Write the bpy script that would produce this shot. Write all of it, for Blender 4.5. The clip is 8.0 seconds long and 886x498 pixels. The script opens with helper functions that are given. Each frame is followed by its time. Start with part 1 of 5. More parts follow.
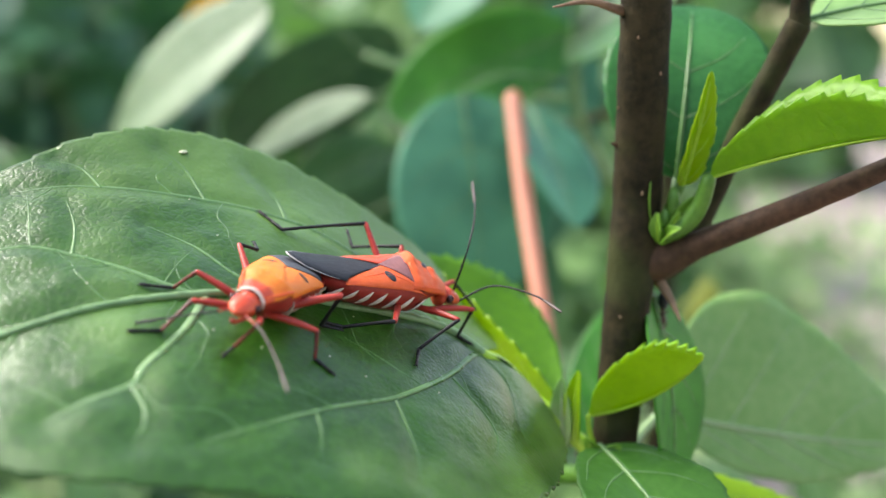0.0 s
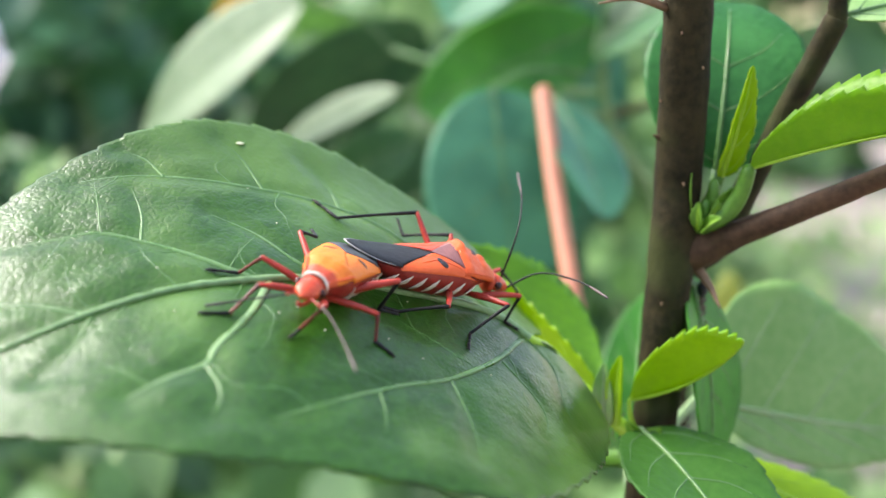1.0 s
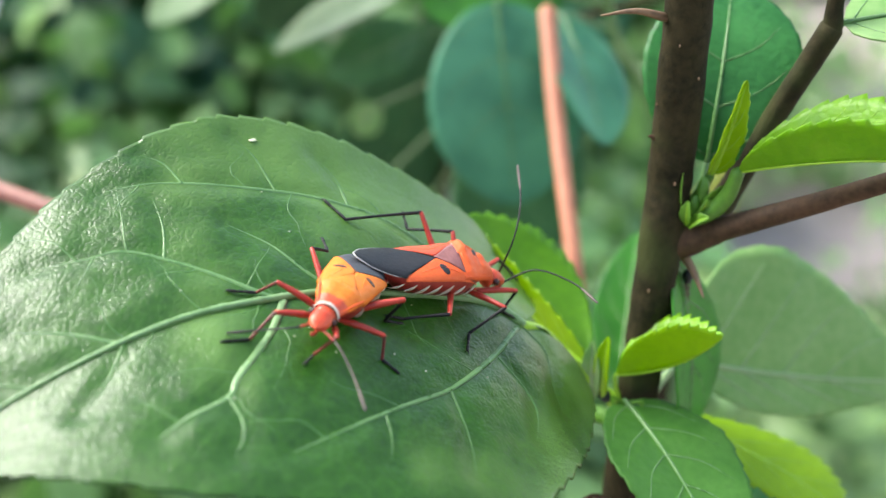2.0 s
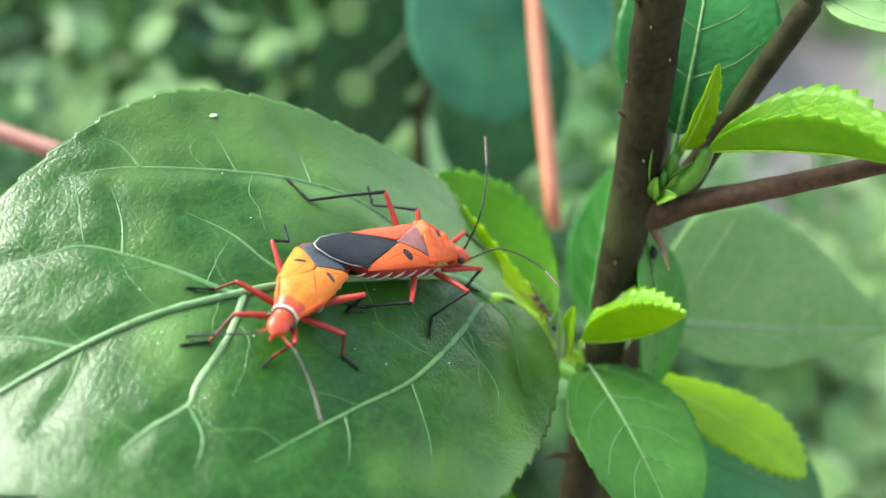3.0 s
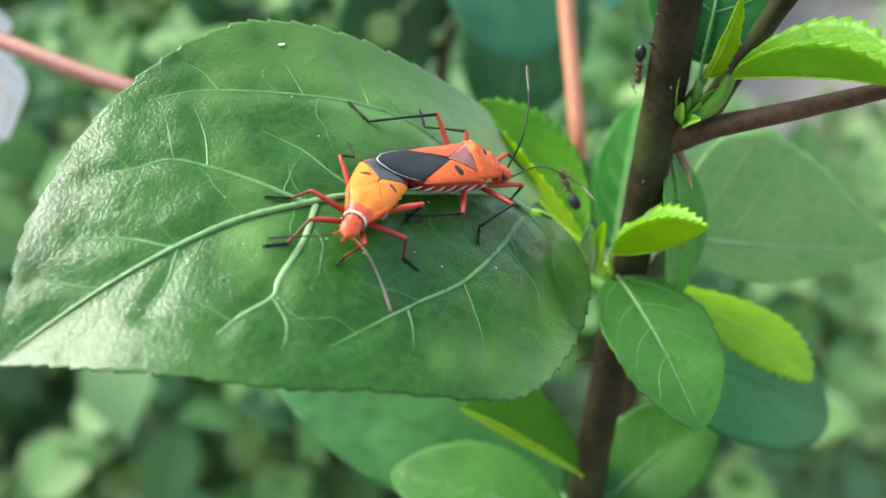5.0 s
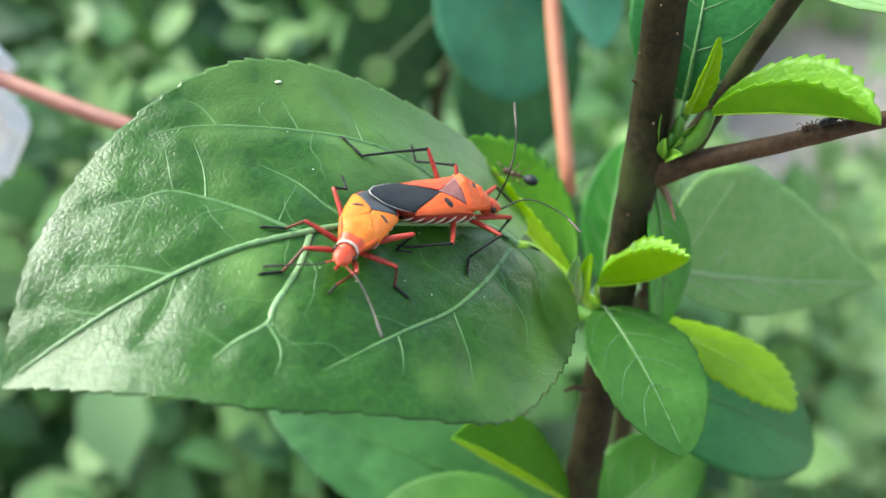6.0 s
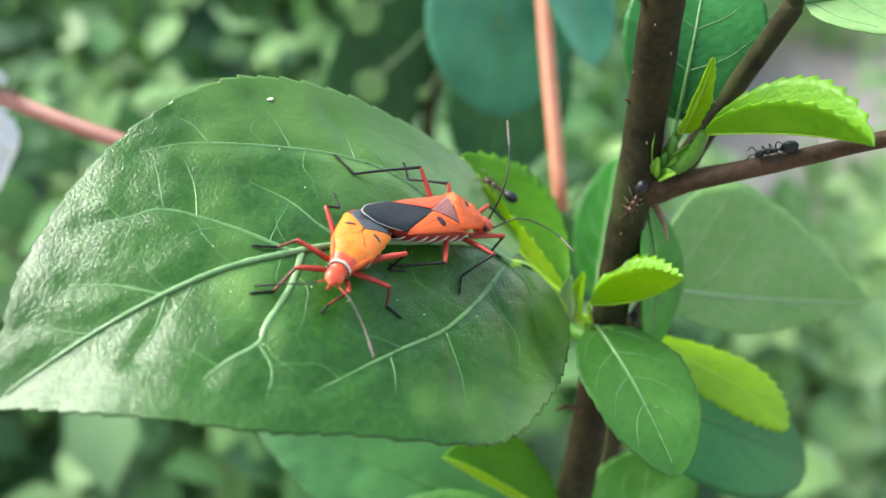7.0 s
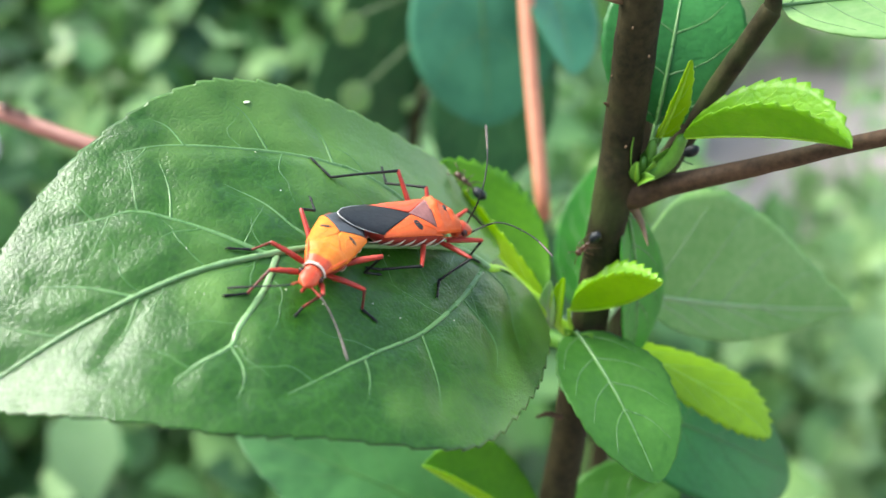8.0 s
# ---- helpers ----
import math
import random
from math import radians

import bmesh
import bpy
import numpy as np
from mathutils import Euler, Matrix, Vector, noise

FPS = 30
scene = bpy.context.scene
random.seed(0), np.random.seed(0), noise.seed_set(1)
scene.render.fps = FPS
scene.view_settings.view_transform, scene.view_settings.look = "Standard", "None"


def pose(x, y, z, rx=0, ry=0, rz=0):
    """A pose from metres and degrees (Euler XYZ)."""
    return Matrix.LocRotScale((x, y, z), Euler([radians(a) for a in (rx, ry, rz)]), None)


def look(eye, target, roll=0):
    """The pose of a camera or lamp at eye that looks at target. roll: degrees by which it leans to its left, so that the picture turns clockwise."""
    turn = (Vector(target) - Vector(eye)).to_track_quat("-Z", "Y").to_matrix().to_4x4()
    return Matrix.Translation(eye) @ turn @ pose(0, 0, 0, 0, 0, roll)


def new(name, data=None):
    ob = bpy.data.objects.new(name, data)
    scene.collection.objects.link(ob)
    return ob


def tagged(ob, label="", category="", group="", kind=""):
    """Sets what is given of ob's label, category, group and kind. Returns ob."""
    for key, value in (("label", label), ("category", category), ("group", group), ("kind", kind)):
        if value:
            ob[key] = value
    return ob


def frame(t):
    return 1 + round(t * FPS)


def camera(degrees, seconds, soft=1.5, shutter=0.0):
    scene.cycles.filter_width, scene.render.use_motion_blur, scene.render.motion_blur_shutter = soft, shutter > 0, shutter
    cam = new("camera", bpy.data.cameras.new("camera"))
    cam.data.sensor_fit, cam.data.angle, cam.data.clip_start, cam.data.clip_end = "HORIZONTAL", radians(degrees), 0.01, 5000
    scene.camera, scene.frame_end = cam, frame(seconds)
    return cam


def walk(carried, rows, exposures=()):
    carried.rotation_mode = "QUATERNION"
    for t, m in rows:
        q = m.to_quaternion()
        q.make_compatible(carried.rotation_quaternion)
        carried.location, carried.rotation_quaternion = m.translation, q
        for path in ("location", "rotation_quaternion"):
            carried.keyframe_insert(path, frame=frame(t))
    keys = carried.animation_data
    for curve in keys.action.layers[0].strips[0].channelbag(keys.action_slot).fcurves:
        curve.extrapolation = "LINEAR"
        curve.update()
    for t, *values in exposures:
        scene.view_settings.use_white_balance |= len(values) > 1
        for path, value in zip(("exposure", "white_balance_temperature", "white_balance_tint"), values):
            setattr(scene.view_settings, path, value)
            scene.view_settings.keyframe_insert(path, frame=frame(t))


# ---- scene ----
cam = camera(44.00, 8.0)
PATH = [
    (0.0, 0.00001, 0.00000, 0.56001, 80.000, 0.000, -0.000),
    (0.5, 0.00181, -0.00190, 0.55895, 79.841, -0.228, -0.242),
    (1.0, -0.00369, -0.00353, 0.55988, 79.796, -0.034, 0.500),
    (1.5, -0.00656, -0.00693, 0.56766, 77.161, -0.421, 0.858),
    (2.0, -0.00396, -0.00512, 0.57943, 69.754, -0.809, 0.758),
    (2.2, -0.00349, -0.00547, 0.58076, 67.227, -0.788, 0.943),
    (3.3, -0.00044, 0.00267, 0.59407, 59.659, -1.273, 0.837),
    (3.5, -0.00261, 0.00174, 0.59323, 58.820, -1.049, 1.076),
    (4.0, -0.00726, -0.00382, 0.59437, 58.836, -0.845, 1.636),
    (4.5, -0.00498, -0.01143, 0.59417, 58.600, -1.076, 1.424),
    (4.7, -0.00530, -0.01078, 0.59410, 58.683, -1.132, 1.241),
    (5.8, -0.00553, -0.01435, 0.59541, 60.384, -1.435, 0.885),
    (6.0, -0.00453, -0.01515, 0.59496, 61.109, -1.299, 0.978),
    (6.5, -0.00756, -0.01538, 0.59510, 61.260, -1.421, 1.219),
    (7.0, -0.00489, -0.01418, 0.59540, 61.700, -1.769, 0.610),
    (7.5, -0.00140, -0.01580, 0.59322, 62.757, -1.446, -0.044),
    (8.0, -0.00324, -0.01406, 0.59361, 62.664, -1.994, 0.242),
]
walk(cam, [(t, pose(x, y, z, rx, ry, rz)) for t, x, y, z, rx, ry, rz in PATH],
     exposures=[(0.0, 2.46, 8700, 14), (0.6, 2.48, 8700, 14), (1.0, 2.56, 8600, 14), (1.5, 2.49, 8700, 14), (2.2, 2.54, 8500, 6), (3.4, 2.64, 8500, 2), (4.1, 2.48, 8500, 1), (6.0, 2.50, 8500, 1), (6.5, 2.61, 8500, 2), (7.0, 2.57, 8500, 3), (8.0, 2.62, 8500, 3)])
cam.data.dof.use_dof = True
cam.data.dof.focus_distance = 0.1
cam.data.dof.aperture_fstop = 17.0

# world, sun, exposure
SUN_UP, SUN_ROUND = radians(49), radians(-74)
world = bpy.data.worlds.new("sky")
scene.world = world
world.use_nodes = True
wn = world.node_tree.nodes
sky = wn.new("ShaderNodeTexSky")
sky.sky_type, sky.sun_disc = "NISHITA", False
sky.sun_elevation, sky.sun_rotation = SUN_UP, SUN_ROUND
sky.air_density, sky.dust_density, sky.ozone_density = 1.0, 1.2, 1.2
wn["Background"].inputs["Strength"].default_value = 0.108
world.node_tree.links.new(sky.outputs["Color"], wn["Background"].inputs["Color"])
sun_data = bpy.data.lights.new("sun", "SUN")
sun_data.energy, sun_data.angle, sun_data.color = 1.55, radians(36), (0.73, 0.86, 1.0)
sun_way = Vector((math.sin(SUN_ROUND) * math.cos(SUN_UP), math.cos(SUN_ROUND) * math.cos(SUN_UP), math.sin(SUN_UP)))
new("sun", sun_data).matrix_world = look(sun_way * 5, (0, 0, 0))

# The plan is drawn in units of 0.8 mm, the size at which the bugs are 17 mm long.
U = 0.0008


# ---- materials ----
def tree(name):
    m = bpy.data.materials.new(name)
    m.use_nodes = True
    nt = m.node_tree
    return m, nt, nt.nodes["Principled BSDF"], nt.nodes["Material Output"]


def put(nt, kind, **values):
    node = nt.nodes.new(kind)
    for key, value in values.items():
        node.inputs[key.replace("_", " ")].default_value = value
    return node


def rgb(c):
    return (*c, 1.0)


def surface(name, dark, light, grain=900.0, blotch=120.0, rough=0.5, spec=0.5, bump=0.15, bump_grain=None, thin=0.0, thin_colour=None, vary=0.0,
            coat=0.0, metal=0.0, cells=0.0, cell_bump=0.0, island=False, rough_vary=0.1, reach=0.28,
            net_scale=0.0, net_colour=None, stain=None, stain_scale=40.0, stain_from=0.55, stain_share=0.8, base_sheen=0.0):
    """Two colours mixed at two scales, with relief; thin: the share of light that passes through; stain: the colour of
    scattered patches, which can crowd towards the stalk of a leaf to paint a pale sheen into its base."""
    m, nt, bsdf, out = tree(name)
    link = nt.links.new
    where = nt.nodes.new("ShaderNodeTexCoord").outputs["Object"]
    fine = put(nt, "ShaderNodeTexNoise", Scale=grain, Detail=4.0, Roughness=0.6)
    wide = put(nt, "ShaderNodeTexNoise", Scale=blotch, Detail=3.0, Roughness=0.55)
    link(where, fine.inputs["Vector"]), link(where, wide.inputs["Vector"])
    total = put(nt, "ShaderNodeMath")
    total.operation = "ADD"
    link(fine.outputs["Fac"], total.inputs[0]), link(wide.outputs["Fac"], total.inputs[1])
    ramp = put(nt, "ShaderNodeMapRange", From_Min=1 - reach, From_Max=1 + reach)
    link(total.outputs[0], ramp.inputs["Value"])
    mix = nt.nodes.new("ShaderNodeMix")
    mix.data_type = "RGBA"
    mix.inputs["A"].default_value, mix.inputs["B"].default_value = rgb(dark), rgb(light)
    link(ramp.outputs[0], mix.inputs["Factor"])
    colour = mix.outputs["Result"]
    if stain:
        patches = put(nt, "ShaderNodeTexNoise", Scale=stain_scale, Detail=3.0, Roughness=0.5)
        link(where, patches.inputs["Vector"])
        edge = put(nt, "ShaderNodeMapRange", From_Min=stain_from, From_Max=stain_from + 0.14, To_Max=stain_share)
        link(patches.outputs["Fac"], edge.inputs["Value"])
        # more pale patches near stalk and margins, painting sheen into the colour
        if base_sheen:
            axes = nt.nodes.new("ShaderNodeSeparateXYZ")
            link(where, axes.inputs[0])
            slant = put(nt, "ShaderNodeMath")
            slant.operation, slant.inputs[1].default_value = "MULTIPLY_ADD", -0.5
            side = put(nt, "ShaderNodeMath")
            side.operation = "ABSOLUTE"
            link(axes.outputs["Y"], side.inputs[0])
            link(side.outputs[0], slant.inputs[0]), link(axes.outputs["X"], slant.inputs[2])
            fade = put(nt, "ShaderNodeMapRange", From_Min=0.023, From_Max=-0.012, To_Max=base_sheen * 0.4)
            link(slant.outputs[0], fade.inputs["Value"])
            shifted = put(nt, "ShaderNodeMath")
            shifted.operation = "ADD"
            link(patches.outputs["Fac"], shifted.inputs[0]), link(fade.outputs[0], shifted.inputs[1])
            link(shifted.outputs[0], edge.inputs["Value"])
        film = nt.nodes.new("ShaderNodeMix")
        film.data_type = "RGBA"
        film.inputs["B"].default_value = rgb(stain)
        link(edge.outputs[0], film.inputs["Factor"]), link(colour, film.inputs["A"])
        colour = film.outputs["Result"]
    if vary:
        hue = nt.nodes.new("ShaderNodeHueSaturation")
        if island:
            rand = nt.nodes.new("ShaderNodeNewGeometry").outputs["Random Per Island"]
        else:
            rand = nt.nodes.new("ShaderNodeObjectInfo").outputs["Random"]
        bright = put(nt, "ShaderNodeMapRange", To_Min=1 - vary, To_Max=1 + vary)
        link(rand, bright.inputs["Value"]), link(bright.outputs[0], hue.inputs["Value"])
        tone = put(nt, "ShaderNodeMapRange", To_Min=0.5 + 0.06 * vary, To_Max=0.5 - 0.06 * vary)
        link(rand, tone.inputs["Value"]), link(tone.outputs[0], hue.inputs["Hue"])
        link(colour, hue.inputs["Color"])
        colour = hue.outputs["Color"]
    if net_scale:
        bent = put(nt, "ShaderNodeVectorMath")
        bent.operation = "MULTIPLY_ADD"
        link(wide.outputs["Color"], bent.inputs[0]), link(where, bent.inputs[2])
        bent.inputs[1].default_value = (0.006, 0.006, 0.006)
        ribs = None
        for scale, share, edge in ((net_scale, 0.09, 0.06), (net_scale * 2.9, 0.05, 0.10)):
            fine_net = put(nt, "ShaderNodeTexVoronoi", Scale=scale)
            fine_net.feature = "DISTANCE_TO_EDGE"
            link(bent.outputs[0], fine_net.inputs["Vector"])
            thread = put(nt, "ShaderNodeMapRange", From_Min=0.006, From_Max=edge, To_Min=share, To_Max=0.0)
            link(fine_net.outputs["Distance"], thread.inputs["Value"])
            over = nt.nodes.new("ShaderNodeMix")
            over.data_type = "RGBA"
            over.inputs["B"].default_value = rgb(net_colour)
            link(thread.outputs[0], over.inputs["Factor"]), link(colour, over.inputs["A"])
            colour = over.outputs["Result"]
            groove = put(nt, "ShaderNodeBump", Strength=0.22, Distance=0.00012)
            groove.invert = True
            link(thread.outputs[0], groove.inputs["Height"])
            if ribs:
                link(ribs, groove.inputs["Normal"])
            ribs = groove.outputs["Normal"]
    link(colour, bsdf.inputs["Base Color"])
    shine = put(nt, "ShaderNodeMapRange", From_Min=0.3, From_Max=0.7, To_Min=max(0.03, rough - rough_vary), To_Max=rough + rough_vary)
    link(wide.outputs["Fac"], shine.inputs["Value"]), link(shine.outputs[0], bsdf.inputs["Roughness"])
    bsdf.inputs["Specular IOR Level"].default_value = spec
    bsdf.inputs["Coat Weight"].default_value, bsdf.inputs["Coat Roughness"].default_value = coat, 0.15
    bsdf.inputs["Metallic"].default_value = metal
    normal = None
    if bump:
        relief = put(nt, "ShaderNodeTexNoise", Scale=bump_grain or grain, Detail=5.0, Roughness=0.6)
        link(where, relief.inputs["Vector"])
        dent = put(nt, "ShaderNodeBump", Strength=bump, Distance=0.0002)
        link(relief.outputs["Fac"], dent.inputs["Height"])
        if net_scale:
            link(ribs, dent.inputs["Normal"])
        normal = dent.outputs["Normal"]
    if cells:
        net = put(nt, "ShaderNodeTexVoronoi", Scale=cells)
        net.feature = "DISTANCE_TO_EDGE"
        warp = put(nt, "ShaderNodeVectorMath")
        warp.operation = "MULTIPLY_ADD"
        link(fine.outputs["Color"], warp.inputs[0]), link(where, warp.inputs[2])
        warp.inputs[1].default_value = (0.0006, 0.0006, 0.0006)
        link(warp.outputs[0], net.inputs["Vector"])
        level = put(nt, "ShaderNodeMapRange", From_Max=0.25)
        link(net.outputs["Distance"], level.inputs["Value"])
        dent2 = put(nt, "ShaderNodeBump", Strength=cell_bump, Distance=0.0003)
        link(level.outputs[0], dent2.inputs["Height"])
        if normal:
            link(normal, dent2.inputs["Normal"])
        normal = dent2.outputs["Normal"]
    if normal:
        link(normal, bsdf.inputs["Normal"])
        link(normal, bsdf.inputs["Coat Normal"])
    if thin:
        through_leaf = nt.nodes.new("ShaderNodeBsdfTranslucent")
        through_leaf.inputs["Color"].default_value = rgb(thin_colour or light)
        blend = put(nt, "ShaderNodeMixShader", Fac=thin)
        link(bsdf.outputs[0], blend.inputs[1]), link(through_leaf.outputs[0], blend.inputs[2])
        link(blend.outputs[0], out.inputs["Surface"])
    return m


# the paler stalk end of this leaf is sheen painted as colour
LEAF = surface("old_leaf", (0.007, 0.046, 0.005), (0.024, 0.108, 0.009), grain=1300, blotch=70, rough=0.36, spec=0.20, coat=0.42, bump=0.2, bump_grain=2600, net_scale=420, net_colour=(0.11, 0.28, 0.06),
               thin=0.12, thin_colour=(0.16, 0.50, 0.03), cells=1500, cell_bump=0.14, rough_vary=0.05, reach=0.3, stain=(0.115, 0.235, 0.055), stain_scale=46, stain_from=0.64, stain_share=0.75, base_sheen=0.95)
LEAF_SOFT = surface("mature_leaf", (0.026, 0.108, 0.018), (0.060, 0.195, 0.034), grain=1200, blotch=110, rough=0.42, spec=0.3, bump=0.1, thin=0.25,
                    thin_colour=(0.18, 0.55, 0.05), cells=700, cell_bump=0.15)
LEAF_YOUNG = surface("young_leaf", (0.21, 0.41, 0.006), (0.33, 0.57, 0.012), grain=900, blotch=160, rough=0.42, bump=0.1, thin=0.35,
                     thin_colour=(0.36, 0.60, 0.02), cells=900, cell_bump=0.05)
YOUNG_SOFT = surface("stipule_green", (0.10, 0.27, 0.03), (0.18, 0.38, 0.05), grain=900, blotch=160, rough=0.5, bump=0.1, thin=0.3, thin_colour=(0.3, 0.6, 0.05))
LEAF_BACK = surface("shrub_leaf", (0.020, 0.085, 0.028), (0.06, 0.20, 0.06), grain=400, blotch=60, rough=0.36, spec=0.3, bump=0.05, thin=0.2,
                    thin_colour=(0.12, 0.42, 0.05), vary=0.35)
LEAF_EMERALD = surface("emerald_leaf", (0.025, 0.16, 0.03), (0.07, 0.33, 0.05), grain=300, blotch=60, rough=0.4, spec=0.3, bump=0.05, thin=0.3, thin_colour=(0.12, 0.5, 0.05))
LEAF_TEAL = surface("glossy_leaf", (0.012, 0.10, 0.055), (0.062, 0.26, 0.14), grain=130, blotch=55, rough=0.4, spec=0.3, bump=0.05, thin=0.1, thin_colour=(0.1, 0.4, 0.1))
LEAF_PALE = surface("pale_leaf_underside", (0.14, 0.30, 0.09), (0.26, 0.42, 0.17), grain=700, blotch=90, rough=0.5, spec=0.3, bump=0.1, thin=0.25,
                    thin_colour=(0.25, 0.6, 0.15))
VEIN = surface("vein", (0.17, 0.29, 0.125), (0.27, 0.40, 0.20), grain=1500, blotch=300, rough=0.4, bump=0.1)
LEAF_FRESH = surface("fresh_leaf", (0.11, 0.30, 0.012), (0.20, 0.44, 0.022), grain=900, blotch=160, rough=0.38, bump=0.12, thin=0.35,
                     thin_colour=(0.32, 0.68, 0.02), cells=900, cell_bump=0.15)
LEAF_MEADOW = surface("meadow_green_leaf", (0.045, 0.165, 0.008), (0.095, 0.27, 0.014), grain=900, blotch=160, rough=0.4, spec=0.3, bump=0.12, thin=0.3,
                      thin_colour=(0.22, 0.56, 0.02), cells=900, cell_bump=0.12)
LEAF_DEEP = surface("deep_green_leaf", (0.009, 0.095, 0.024), (0.028, 0.18, 0.046), grain=1200, blotch=110, rough=0.38, spec=0.22, bump=0.12, thin=0.2, thin_colour=(0.1, 0.4, 0.03), cells=700, cell_bump=0.15)
PETIOLE = surface("petiole_green", (0.038, 0.14, 0.012), (0.08, 0.225, 0.022), grain=1500, blotch=300, rough=0.45, bump=0.15)
VEIN_MID = surface("midrib", (0.13, 0.255, 0.095), (0.20, 0.34, 0.15), grain=1500, blotch=300, rough=0.32, bump=0.15)
VEIN_DIM = surface("side_vein", (0.06, 0.165, 0.045), (0.12, 0.255, 0.085), grain=1500, blotch=300, rough=0.32, bump=0.1)
VEIN_FAINT = surface("faint_vein", (0.035, 0.13, 0.025), (0.07, 0.20, 0.042), grain=1500, blotch=300, rough=0.42, bump=0.1)
VEIN_YOUNG = surface("young_vein", (0.25, 0.48, 0.03), (0.36, 0.6, 0.06), grain=1500, blotch=300, rough=0.4, bump=0.1)
BARK = surface("bark", (0.011, 0.0095, 0.0040), (0.040, 0.031, 0.014), grain=1100, blotch=180, rough=0.75, spec=0.15, bump=0.55, bump_grain=1500,
               stain=(0.045, 0.058, 0.018), stain_scale=110, stain_from=0.52, stain_share=0.6)
DRY = surface("dry_stipule", (0.13, 0.075, 0.04), (0.25, 0.14, 0.08), grain=1500, blotch=300, rough=0.6, bump=0.3)
DRY_TIP = surface("dry_tooth", (0.05, 0.028, 0.012), (0.11, 0.06, 0.025), grain=1500, blotch=300, rough=0.6, bump=0.2)
BARK_RED = surface("reddish_bark", (0.034, 0.018, 0.010), (0.098, 0.052, 0.029), grain=1100, blotch=180, rough=0.66, spec=0.2, bump=0.4, bump_grain=1500)
STALK = surface("pink_stalk", (0.36, 0.115, 0.062), (0.47, 0.17, 0.098), grain=900, blotch=120, rough=0.5, bump=0.15)
TWIG = surface("dusky_pink_twig", (0.27, 0.095, 0.075), (0.40, 0.16, 0.125), grain=900, blotch=120, rough=0.5, bump=0.2)
CALYX = surface("calyx", (0.30, 0.36, 0.05), (0.46, 0.48, 0.09), grain=900, blotch=120, rough=0.5, bump=0.1)
PETAL = surface("white_petal", (0.82, 0.82, 0.86), (0.90, 0.89, 0.92), grain=300, blotch=60, rough=0.6, bump=0.2, bump_grain=350, thin=0.3, thin_colour=(0.9, 0.9, 0.92))
# whitened green: the sky's sheen on these leaves is put into the colour
LEAF_SHEEN = surface("sheen_pale_leaf", (0.12, 0.21, 0.11), (0.24, 0.33, 0.21), grain=400, blotch=50, rough=0.45, bump=0.05, thin=0.2, thin_colour=(0.3, 0.6, 0.2))
# darker copy of the shrub leaf, with the shade put into its colour
LEAF_DARK = surface("shade_coloured_leaf", (0.012, 0.066, 0.024), (0.034, 0.13, 0.045), grain=400, blotch=60, rough=0.5, spec=0.3, bump=0.05, thin=0.15, thin_colour=(0.06, 0.3, 0.06))
YELLOW = surface("yellowed_leaf", (0.55, 0.30, 0.02), (0.75, 0.42, 0.04), grain=300, blotch=60, rough=0.5, bump=0.1, thin=0.3, thin_colour=(0.9, 0.5, 0.03))
ORANGE = surface("orange_wing", (0.74, 0.084, 0.020), (0.84, 0.128, 0.030), grain=2600, blotch=420, rough=0.46, spec=0.4, bump=0.25, bump_grain=4200)
AMBER = surface("amber_wing", (0.80, 0.155, 0.020), (0.88, 0.235, 0.030), grain=2600, blotch=420, rough=0.5, spec=0.35, bump=0.25, bump_grain=4200)
RED = surface("red_cuticle", (0.58, 0.050, 0.022), (0.78, 0.105, 0.04), grain=2600, blotch=500, rough=0.4, spec=0.45, bump=0.18, bump_grain=3600, coat=0.05)
LEG_RED = surface("red_leg", (0.32, 0.018, 0.012), (0.50, 0.044, 0.024), grain=2600, blotch=500, rough=0.42, bump=0.1)
LEG_UMBER = surface("umber_leg", (0.05, 0.007, 0.006), (0.22, 0.022, 0.014), grain=2600, blotch=260, rough=0.42, bump=0.1)
BLACK = surface("black_leg", (0.005, 0.005, 0.006), (0.014, 0.012, 0.012), grain=2600, blotch=500, rough=0.5, spec=0.3, bump=0.1)
DUSKY = surface("dusky_antenna", (0.05, 0.038, 0.036), (0.15, 0.10, 0.09), grain=2600, blotch=500, rough=0.5, bump=0.1)
MEMBRANE = surface("black_wing_membrane", (0.008, 0.008, 0.010), (0.020, 0.020, 0.024), grain=2600, blotch=600, rough=0.5, spec=0.35, bump=0.3, bump_grain=3500)
SMOKY = surface("smoky_membrane", (0.028, 0.028, 0.034), (0.066, 0.066, 0.078), grain=2600, blotch=600, rough=0.42, bump=0.15)
MAUVE = surface("mauve_scutellum", (0.19, 0.065, 0.06), (0.32, 0.12, 0.11), grain=2600, blotch=700, rough=0.4, bump=0.15)
DEEP_RED = surface("deep_red_abdomen", (0.26, 0.016, 0.012), (0.42, 0.035, 0.024), grain=2600, blotch=500, rough=0.42, bump=0.15, bump_grain=3600)
IVORY = surface("ivory_band", (0.62, 0.50, 0.42), (0.80, 0.72, 0.64), grain=2600, blotch=700, rough=0.45, bump=0.1)
PALE_RIM = surface("pale_membrane_edge", (0.36, 0.34, 0.33), (0.52, 0.49, 0.47), grain=2600, blotch=700, rough=0.45, bump=0.1)
SPOT = surface("black_spot", (0.008, 0.007, 0.007), (0.02, 0.016, 0.016), grain=2600, blotch=700, rough=0.4, bump=0.1)
EYE = surface("compound_eye", (0.025, 0.006, 0.006), (0.07, 0.012, 0.010), grain=4000, blotch=900, rough=0.25, bump=0.2, bump_grain=9000)
ANT_BLACK = surface("black_ant", (0.006, 0.007, 0.010), (0.020, 0.022, 0.028), grain=2600, blotch=700, rough=0.42, spec=0.35, bump=0.1)
